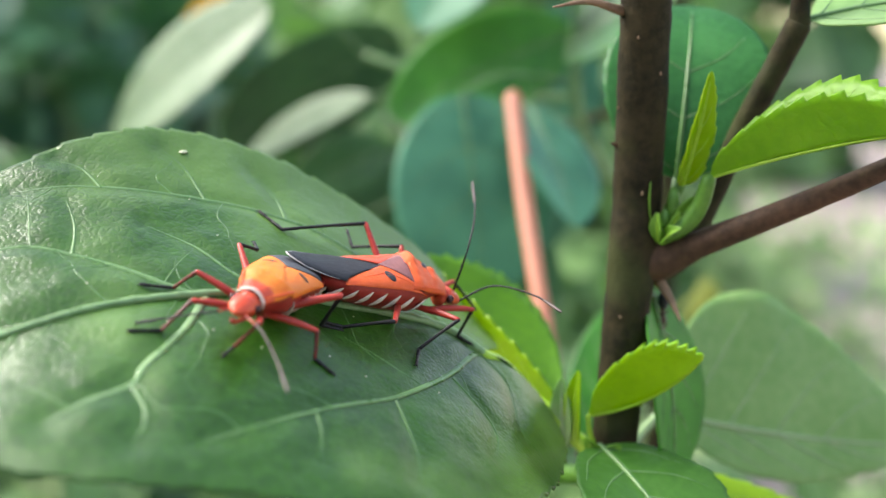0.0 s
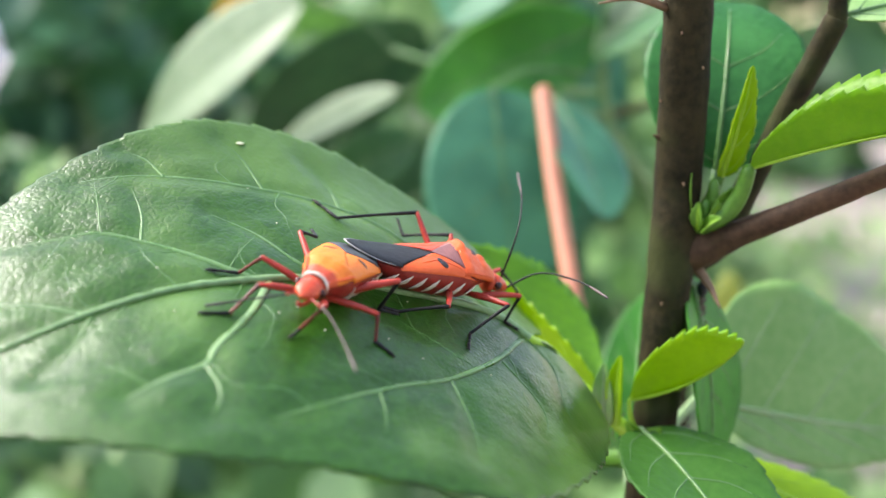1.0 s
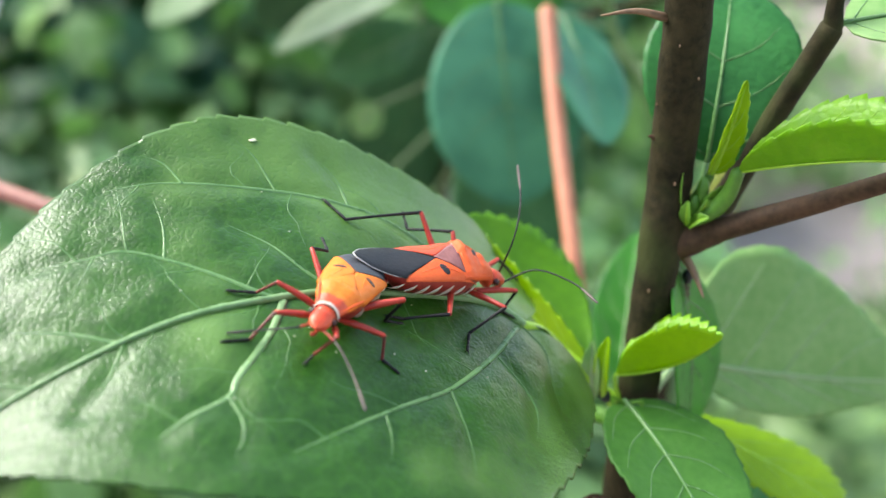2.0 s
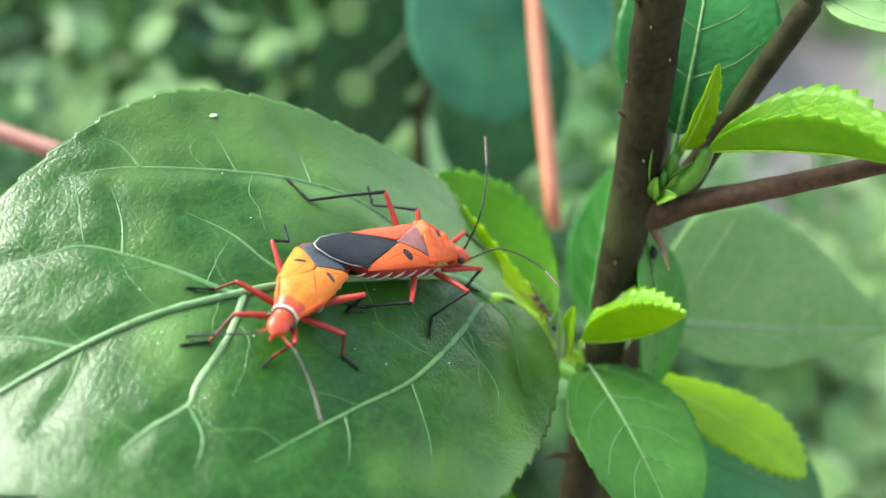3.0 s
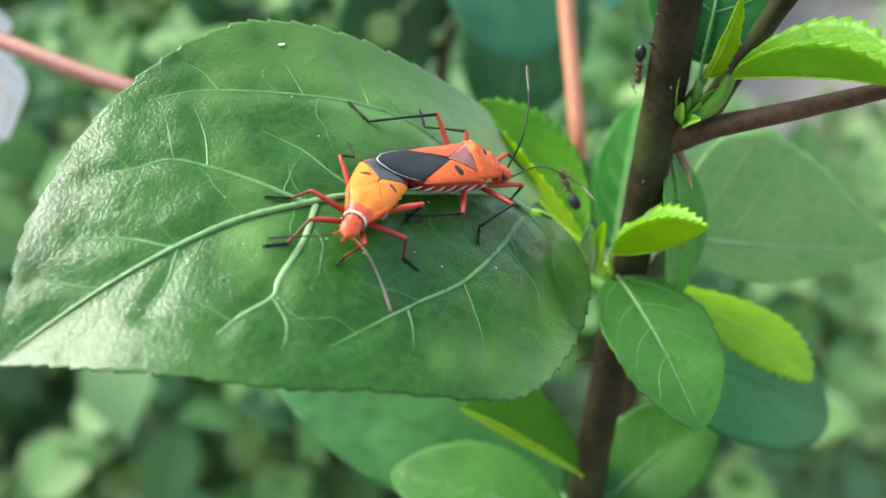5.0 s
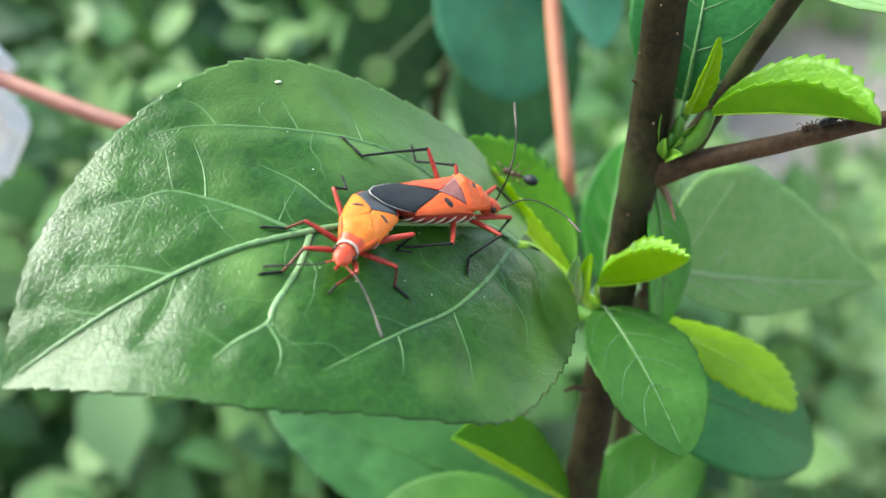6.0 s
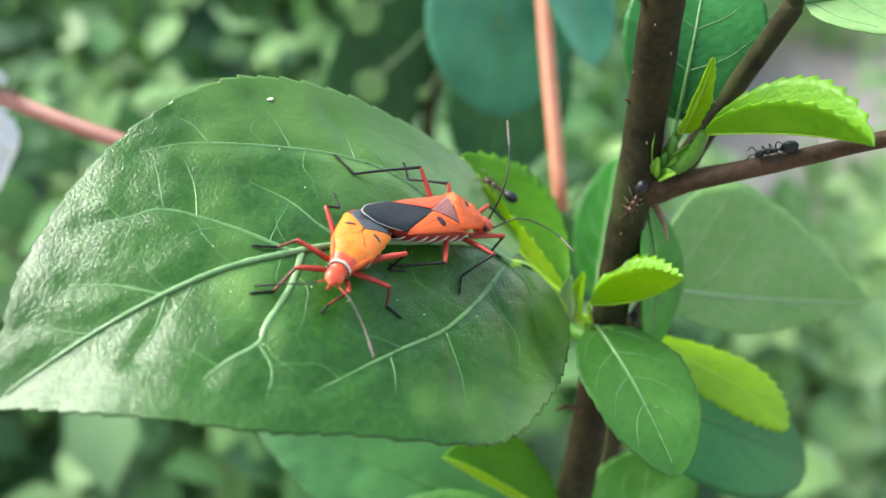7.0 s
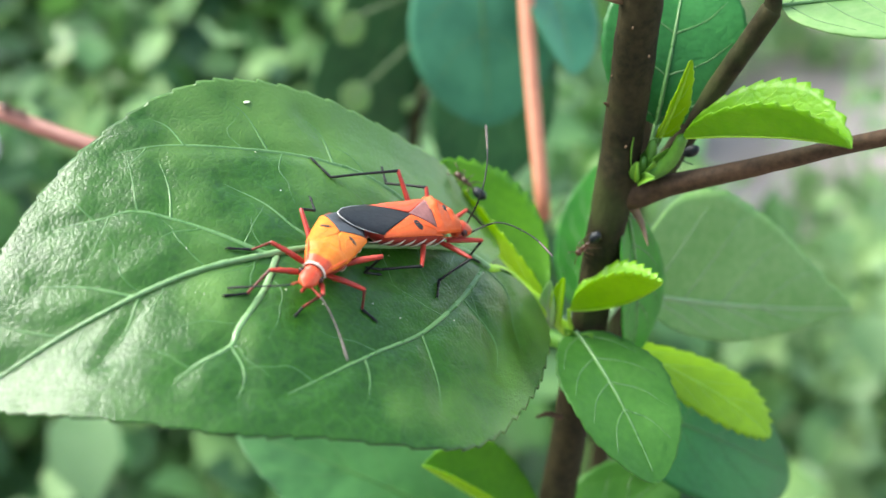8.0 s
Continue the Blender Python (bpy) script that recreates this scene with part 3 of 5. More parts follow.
def broad_leaf():
    nu, nv = 252, 64
    mid = spline([(0, 0), (4, 2.3), (12, 2.8), (22, 3.0), (34.6, 3.3), (46, 4.0), (60, 3.2), (74, 1.6)], nu)
    far = spline([(0, 0), (-6.5, 5), (-9, 12), (-5.5, 19.3), (3, 22.3), (14, 26.2), (25, 29.9), (34, 31.3), (45, 29.4), (56, 24.2), (65.4, 15.9), (70.5, 8.2), (74.2, 1.7)], nu)
    near = spline([(0, 0), (-4.6, -0.5), (-9.2, -3.0), (-8.6, -8), (-0.6, -15.8), (8, -21.9), (18.6, -27.2), (27, -27.2), (41.3, -22), (50.5, -18), (63, -8.8), (69, -3.2), (74.2, 1.5)], nu)
    lines = [spline(v, 14) for v in SIDE_VEINS]

    def plain(s, r):
        a, b = s / 70.0, r / 30.0
        c = np.sqrt(b * b + 0.01) - 0.1
        f = (a * (1 - a), a * a * (1 - a), b, c, b * a, c * a, b * b, b * b * b, b * b * a)
        dip = np.exp(-(((s - 17) / 10) ** 2) - ((r + 1) / 6) ** 2)
        rise = np.exp(-(((s - 17) / 9) ** 2) - ((r - 13.5) / 5.5) ** 2)
        return sum(k * q for k, q in zip(BEND, f)) - 1.45 * dip + 0.75 * rise

    def height(s, y):
        s, r = np.asarray(s, float), -np.asarray(y, float)
        gap = near_line(s, r, mid)
        swell = 1 - np.exp(-((gap / 2.2) ** 2))
        for line in lines:
            d = near_line(s, r, line)
            swell = swell * (1 - 0.8 * np.exp(-((d / 1.5) ** 2)))
        rumple = 0.24 * grain2(s * 0.2, r * 0.2) + 0.07 * grain2(s * 0.6 + 9, r * 0.75) + 0.018 * grain2(s * 1.5, r * 1.9 + 4)
        crisp = 0.010 * grain2(s * 3.4 + 20, r * 3.4) * np.clip((s - 10) / 40, 0.3, 1)
        return plain(s, r) + 0.42 * swell + rumple * swell + crisp

    flip = np.array((1, -1))
    geo = blade(mid * flip, near * flip, far * flip, height, nu, nv, 38, 0.62, 0.28)
    place = shrub.matrix_basis.inverted() @ BROAD
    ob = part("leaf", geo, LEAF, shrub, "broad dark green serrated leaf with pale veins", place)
    part("midrib", vein_line(spline(mid * flip, 90)[:-2], height, (0.6, 0.5, 0.42, 0.15), 0.2, 10), VEIN_MID, ob)
    for k, line in enumerate(lines):
        w = (0.32, 0.22, 0.27, 0.2, 0.38, 0.18, 0.34)[k] if k < 7 else 0.14
        part("vein", vein_line(spline(line * flip, 28), height, (w * 1.3, w * 1.1, w * 0.75, w * 0.2), (0.0, -0.3), 9, 0.5), VEIN_MID if k == 4 else VEIN_DIM if k in (0, 1, 2, 3, 6) else VEIN_FAINT, ob)
    rng = np.random.default_rng(12)
    for line, starts in ((mid[20:235], 13), (lines[0], 5), (lines[2], 6), (lines[4], 4), (lines[6], 6)):
        line = spline(line, 120)
        for k in range(starts):
            i = int(8 + (k + rng.uniform(0.2, 0.8)) / starts * (len(line) - 16))
            along = unit(line[i + 4] - line[i - 4])
            way = np.array((-along[1], along[0])) * (1 if k % 2 else -1) + along * rng.uniform(0.2, 0.7)
            run = [line[i]]
            for _ in range(int(rng.integers(5, 9))):
                way = unit(way + rng.normal(size=2) * 0.22)
                run.append(run[-1] + way * rng.uniform(1.0, 1.5))
            if all(-20 < p[1] < 27 and abs(p[0] - 34) < 36 - 0.4 * abs(p[1]) for p in run):
                part("vein", vein_line(spline(np.array(run) * flip, 16), height, (0.11, 0.08, 0.03), (0.0, -0.3), 6, 0.45), VEIN_FAINT, ob)
    petiole = [inside(BROAD, p) for p in ((4.4, 124.8, 665.5), (8, 128.5, 662.5), (14, 131, 655), (20, 131, 650.5))]
    part("petiole", tube(spline(petiole, 14), (0.75, 0.8, 1.0), 10), VEIN_YOUNG, ob)
    fleck = height(np.array([27.6]), np.array([-27.2]))[0]
    part("fleck", lump((27.6, -27.2, fleck + 0.1), (0.55, 0.32, 0.12), n=5, m=8), FLECK, ob, "pale speck of dirt")
    for k in range(10, 27):
        i = round((k + 0.9) / 38 * nu)
        s, y = near[i] * flip
        out = unit(near[i] - mid[i]) * flip[0]
        s, y = s + out[0] * 0.12, y - out[1] * 0.12
        tip = lump((s, y, height(np.array([s]), np.array([y]))[0] - 0.16), (0.34, 0.2, 0.14), n=4, m=6)
        part("tooth_tip", tip, DRY_TIP, ob, "brown dried tooth tip")
    rng = np.random.default_rng(8)
    for _ in range(16):
        s, r = rng.uniform(12, 66), rng.uniform(-16, 20)
        part("fleck", lump((s, -r, height(np.array([s]), np.array([-r]))[0] + 0.04), (0.13, 0.1, 0.07), n=4, m=6), FLECK, ob)
    return height


broad_height = broad_leaf()

# young leaves and the other leaves of this shrub
folded(shrub, ((14.4, 131.5, 656.4), (6.4, 138.0, 661.6), (-3.0, 146.5, 673.0)), (12.0, 148.0, 666.6), (7.6, 136.0, 665.0), "folded young bright green leaf", LEAF_MEADOW, VEIN_YOUNG, under=LEAF_YOUNG,
       widest=0.8, blunt=0.7, teeth=12, depth=0.9, tip=0.8, stalk=((14.4, 131.5, 656.4), (16.2, 131.4, 652.5), (19.5, 131, 649.5)))
folded(shrub, ((31.1, 127.4, 686.0), (40.3, 118.5, 690.0), (48.0, 109.4, 692.4)), (40.8, 121.4, 696.8), (37.6, 116.6, 695.2), "bright yellow-green folded young leaf", LEAF_FRESH, VEIN_YOUNG, under=LEAF_FRESH,
       widest=0.9, blunt=0.6, teeth=11, depth=1.0, tip=0.8, rib=0.24, cup=0.16, stalk=((31.1, 127.4, 686.0), (30.4, 128.3, 682.8), (28.9, 129.3, 680.3), (26.2, 130.6, 678.6)), stalk_wide=1.15)
leaf(shrub, (28.6, 131.0, 684.6), (30.2, 124.6, 698.3), (0.2, -0.85, 0.3), 2.0, fold=44, arch=0.04, wave=0.35, teeth=9, depth=0.35, stalk_wide=0.8, material=LEAF_YOUNG, vein_material=VEIN_YOUNG,
     pairs=3, widest=0.6, blunt=0.8, stalk=((28.6, 131, 684.6), (27.4, 131.6, 681.5), (26.2, 131.8, 679)), label="narrow upright bright green leaf bud")
folded(shrub, ((17.8, 128.7, 656.6), (23.2, 125.0, 659.4), (29.7, 120.7, 666.3)), (23.6, 128.2, 665.0), (22.2, 122.2, 666.4), "small bright green folded leaf", LEAF_FRESH, VEIN_YOUNG, under=LEAF_YOUNG,
       widest=0.72, blunt=0.6, teeth=10, depth=0.9, cup=0.2, rib=0.24, stalk=((17.8, 128.7, 656.6), (18.2, 129.6, 654), (19.6, 130.6, 650.5)))
leaf(shrub, (19.2, 128.0, 653.0), (29.2, 104.8, 642.7), (0.12, -0.32, 0.94), 8.6, fold=12, arch=0.06, wave=0.35, teeth=11, depth=0.5, material=LEAF_SOFT, vein_material=VEIN_DIM, pairs=4, widest=0.82, blunt=0.62,
     stalk=((19.2, 128.0, 653.0), (19.8, 129.6, 651.6), (21, 131, 650.4)), label="oval mid-green leaf with a pale midrib", nv=16)
folded(shrub, ((24, 133, 649), (41.6, 131.0, 641.6), (52.9, 128.6, 633.8)), (45.2, 134.6, 643.2), (40.8, 127.8, 638.8), "bright yellow-green serrated leaf", LEAF_YOUNG, VEIN_YOUNG, under=LEAF_YOUNG,
       widest=0.95, blunt=0.8, teeth=13, depth=1.0, rib=0.28, tip=0.95, stalk=((24, 133, 649), (22.5, 132, 648), (21.4, 131, 646)))
leaf(shrub, (24, 140, 634), (65, 146, 612), (0.1, -0.55, 0.83), 13, fold=7, arch=0.05, teeth=14, depth=0.4, material=LEAF_DEEP, vein_material=VEIN_FAINT, pairs=4, widest=0.85, blunt=0.6,
     stalk=((24, 138, 634), (22, 134, 632), (20, 130, 630)), label="dark bluish-green leaf")
folded(shrub, ((29.3, 142.0, 652.7), (42.4, 146.5, 648.6), (74.7, 157.0, 642.2)), (43.0, 153.0, 667.0), (45.0, 145.0, 641.9), "large pale green leaf", LEAF_PALE, VEIN,
       widest=0.6, blunt=0.9, teeth=14, depth=0.4, rib=0.5, cup=0.1, wave=0.03, nv=12, stalk=((29.3, 142, 652.7), (25, 137, 650), (22, 131.5, 648)))
leaf(shrub, (25.5, 133.5, 672), (28.8, 131, 645.5), (0.75, -0.6, 0.2), 6.6, fold=12, arch=0.06, teeth=10, depth=0.35, material=LEAF_EMERALD, pairs=4, widest=0.9, blunt=0.7,
     stalk=((25.5, 133.5, 672), (24.6, 132.8, 673), (24, 132.4, 673.6)), label="drooping mid-green leaf beside the stem")
leaf(shrub, (25.3, 168.0, 634.2), (29.3, 184.0, 657.9), (-0.3, -0.9, 0.35), 6.2, fold=16, arch=0.03, teeth=10, depth=0.35, material=LEAF_EMERALD, vein_material=VEIN, pairs=4, widest=0.8, blunt=0.75,
     stalk=((25.3, 168.0, 634.2), (21, 148, 640), (20, 131, 632)), label="upright mid-green leaf behind the stem")
leaf(shrub, (28.8, 135.0, 685.0), (32.8, 147.5, 706.5), (-0.1, -0.82, 0.5), 10.4, fold=7, arch=0.15, curl=-0.1, teeth=10, depth=0.3, material=LEAF_DEEP, vein_material=VEIN_DIM, pairs=3, widest=0.85, blunt=0.5,
     stalk=((28.8, 135, 685), (28, 133.6, 681), (26.5, 132.6, 678.5)), label="dark green leaf behind the stem", nv=14)
leaf(shrub, (43.0, 131.2, 704.2), (74, 126, 706.5), (0.0, -0.35, 0.94), 11, fold=8, arch=0.05, teeth=12, depth=0.4, material=LEAF_PALE, pairs=5, widest=0.75, blunt=0.7,
     stalk=((43, 131.2, 704.2), (42.2, 131.3, 703.8), (41.6, 131.4, 703.2)), label="pale green leaf at the fork of the branch")
folded(shrub, ((17.2, 127.0, 613.3), (6.0, 126.0, 620.8), (-4.1, 127.0, 626.9)), (8.0, 131.0, 628.8), (5.4, 123.0, 625.5), "bright green young leaf low on the stem", LEAF_MEADOW, VEIN_YOUNG, under=LEAF_YOUNG,
       widest=0.85, blunt=0.7, teeth=11, depth=0.6, rib=0.3, stalk=((17.2, 127.0, 613.3), (17.6, 128.4, 608.6), (18.6, 129.8, 607)))
leaf(shrub, (15, 126, 603), (-16, 133, 607), (0.0, -0.4, 0.92), 9, fold=12, arch=0.06, teeth=12, depth=0.4, material=LEAF_SOFT, pairs=4, widest=0.8, blunt=0.65,
     stalk=((16, 120, 606), (18, 126, 604), (18.6, 129.6, 602)), label="mid-green leaf low on the stem")
leaf(shrub, (16, 141, 596), (-40, 153, 614), (0.0, -0.5, 0.86), 14, fold=9, arch=0.05, teeth=14, depth=0.4, material=LEAF_BACK, pairs=5, widest=0.75, blunt=0.7, vein_material=VEIN_FAINT,
     stalk=((16, 141, 596), (18, 135, 596), (18.5, 130, 598)), label="dull green leaf in the shade")
leaf(shrub, (21, 127, 606), (42, 142, 616), (-0.2, -0.5, 0.84), 9, fold=14, arch=0.06, teeth=11, depth=0.4, material=LEAF_SOFT, pairs=4, widest=0.8, blunt=0.65,
     stalk=((21, 127, 606), (20, 128.6, 604), (18.8, 129.6, 602)), label="glossy mid-green leaf low on the stem")
leaf(shrub, (21.5, 131.5, 655.5), (27.3, 129.0, 663.0), (-0.4, -0.9, 0.2), 1.3, fold=30, arch=0.02, teeth=5, depth=0.15, material=LEAF_YOUNG, vein_material=VEIN_YOUNG, pairs=2,
     label="tiny yellow-green leaf bud")
leaf(shrub, (16.6, 130.2, 652.6), (16.4, 128.0, 662.6), (-0.7, -0.6, 0.1), 1.5, fold=35, arch=0.03, teeth=5, depth=0.15, material=LEAF_YOUNG, vein_material=VEIN_YOUNG, pairs=2,
     label="pale green leaf bud")
leaf(shrub, (15.2, 131.0, 651.6), (14.6, 129.6, 661.2), (-0.5, -0.8, 0.1), 1.6, fold=25, arch=0.03, teeth=0, depth=0.0, material=LEAF_PALE, vein_material=VEIN, pairs=2,
     label="pale papery stipule")
for k, (q, tip_, up_, w) in enumerate((((25.8, 129.6, 678.2), (25.4, 128.4, 681.8), (-0.6, -0.8, 0.1), 0.9), ((26.8, 130.0, 678.8), (28.0, 128.6, 682.0), (0.3, -0.9, 0.2), 0.9),
        ((25.2, 130.4, 679.2), (24.6, 129.4, 686.0), (-0.8, -0.5, 0.2), 1.0), ((27.4, 130.6, 679.2), (30.2, 129.4, 683.6), (0.1, -0.9, 0.4), 1.3),
        ((26.2, 129.4, 677.8), (27.8, 126.4, 680.2), (0.0, -0.7, 0.7), 1.1), ((19.0, 129.2, 651.4), (17.2, 126.8, 654.4), (-0.3, -0.8, 0.5), 1.1),
        ((19.6, 129.0, 651.2), (21.6, 126.6, 653.6), (0.3, -0.8, 0.5), 1.0))):
    leaf(shrub, q, tip_, up_, w, fold=35, arch=0.08, teeth=4, depth=0.12, material=YOUNG_SOFT, vein_material=VEIN_YOUNG, pairs=0, thick=0.15, nv=5, rib=0.18,
         label="small green stipule at the node")
for q, size in (((27.6, 130.2, 682.4), (0.85, 0.8, 2.2)), ((26.6, 129.8, 680.6), (0.7, 0.65, 1.5)), ((28.3, 130.0, 681.0), (0.65, 0.6, 1.4))):
    part("leaf_bud", lump((v3(q) - v3(FOOT)), size, n=10, m=12), PETIOLE, shrub, "plump green leaf bud at the node")


# ---- the two bugs ----
BACK = (0, 0.5, 1.5, 2.4, 2.9, 3.3, 5, 7, 10, 14, 16.7, 19, 21, 22.5)
WIDE = (0.4, 0.9, 1.2, 1.3, 1.2, 1.5, 2.2, 2.9, 3.2, 3.45, 3.3, 2.7, 1.8, 0.25)
TALL = (0.2, 0.5, 0.85, 1.0, 0.95, 1.1, 1.25, 1.35, 1.15, 0.9, 0.75, 0.6, 0.4, 0.15)
DEEP = (0.3, 0.6, 0.9, 1.0, 1.0, 1.5, 2.7, 3.4, 3.6, 3.2, 2.6, 1.8, 1.0, 0.2)
SINK = (-0.35, -0.25, -0.1, 0.0, 0.05, 0.12, 0.45, 0.75, 0.85, 0.7, 0.5, 0.3, 0.1, 0)


def at(d, row):
    return np.interp(d, BACK, row)


def back_height(d, y):
    w = at(d, WIDE)
    return at(d, SINK) + at(d, TALL) * np.clip(1 - np.abs(y / w) ** 2.4, 0, 1) ** 0.62


def patch(inner, outer, d0, d1, side, off, n=24, m=8, thick=0.1):
    """A plate of the back between two lines y(d), on one side (1 left, -1 right, 0 both)."""
    grid = np.zeros((n + 1, m + 1, 3))
    for i, d in enumerate(np.linspace(d1, d0, n + 1)):
        a, b = (-outer(d), outer(d)) if side == 0 else ((inner(d), outer(d)) if side > 0 else (-outer(d), -inner(d)))
        for j, y in enumerate(np.linspace(a, b, m + 1)):
            grid[i, j] = (-d, y, back_height(d, y) + off)
    return sheet(grid, thick)


def shield(d0, d1, rugged, n=26, m=22, lobe_at=6.4):
    """The plate behind the head: two swellings before a furrow, a raised hind lobe."""
    grid = np.zeros((n + 1, m + 1, 3))
    for i, d in enumerate(np.linspace(d1, d0, n + 1)):
        w = at(d, WIDE) * 0.99
        for j, y in enumerate(np.linspace(-w, w, m + 1)):
            e = abs(y) / w
            swell = 0.30 * math.exp(-((d - 4.5) / 0.5) ** 2) * math.exp(-((e - 0.45) / 0.28) ** 2)
            furrow = -0.22 * math.exp(-((d - 5.2) / 0.25) ** 2) * (1 - e**4)
            lobe = 0.60 * math.exp(-((d - lobe_at) / 0.6) ** 2) * (1 - 0.45 * math.exp(-((e / 0.22) ** 2)))
            rough = 0.10 * noise.noise(Vector((d * 2.1, y * 2.1, 3.0))) + 0.05 * noise.noise(Vector((d * 5, y * 5, 9.0)))
            calm = 1.0 if lobe_at < 7 else 0.25 + 0.75 * min(1.0, max(0.0, (y / w + 0.45) / 0.7))
            grid[i, j] = (-d, y, back_height(d, y) + 0.16 + rugged * calm * (swell + furrow + lobe + rough))
    return sheet(grid, 0.1)


def trunk(d0, d1, wide, tall, deep, n=26, m=20):
    rings = []
    for i, d in enumerate(np.linspace(d0, d1, n + 1)):
        close = min(1.0, 0.25 + 3 * min(i, n - i) / n)
        w, t, b, z = at(d, WIDE) * wide * close, at(d, TALL) * tall * close, at(d, DEEP) * deep * close, at(d, SINK)
        rings.append([(-d, w * math.cos(a), z + (t if math.sin(a) > 0 else b) * math.sin(a)) for a in np.linspace(0, 2 * math.pi, m, endpoint=False)])
    verts = [p for ring in rings for p in ring]
    faces = [(i * m + j, (i + 1) * m + j, (i + 1) * m + (j + 1) % m, i * m + (j + 1) % m) for i in range(n) for j in range(m)]
    faces += [tuple(range(m)), tuple(range(n * m, n * m + m))[::-1]]
    return verts, faces


def limb(bug, m, joints, colours, thick=1.0):
    """A leg: femur, with tibia and tarsus on it."""
    hip, knee, ankle, toe = joints
    hip = v3(hip)
    knee, ankle, toe = (inside(m, p) for p in (knee, ankle, toe))
    bow = (hip + knee) / 2 + (0, 0, 0.12)
    leg = part("leg", tube(spline([hip, bow, knee], 10), (0.28 * thick, 0.40 * thick, 0.34 * thick, 0.26 * thick), 10), colours[0], bug)
    tibia = tube(spline([knee, (knee + ankle) / 2 + (0, 0, 0.05), ankle], 10), (0.24 * thick, 0.17 * thick, 0.19 * thick), 8)
    part("tibia", tibia, colours[1], leg)
    a, b = ankle + (toe - ankle) * 0.45, ankle + (toe - ankle) * 0.7
    for p, q, w in ((ankle, a, 0.2), (a, b, 0.16), (b, toe, 0.19)):
        part("tarsus", tube(spline([p, (p + q) / 2, q], 4), (w * 0.9, w, w * 0.8), 8), colours[2], leg)
    for s in (1, -1):
        w = np.cross(unit(toe - ankle), (0, 0, 1)) * s * 0.25 + unit(toe - ankle) * 0.25
        part("claw", tube([toe, toe + w * 0.6, toe + w + (0, 0, -0.12)], (0.07, 0.03), 5), colours[2], leg)


def feeler(bug, m, places, colours, root):
    line = [v3(root)] + [inside(m, p) for p in places]
    smooth = spline(line, 36)
    cuts = (0, 8, 20, 28, 36)
    first = None
    for k in range(4):
        piece = smooth[cuts[k]: cuts[k + 1] + 1]
        w = ((0.15, 0.12, 0.14), (0.12, 0.10, 0.12), (0.11, 0.10, 0.12), (0.12, 0.17, 0.13))[k]
        ob = part("antenna" if k == 0 else "antenna_segment", tube(piece, w, 8), colours[k], first or bug)
        first = first or ob


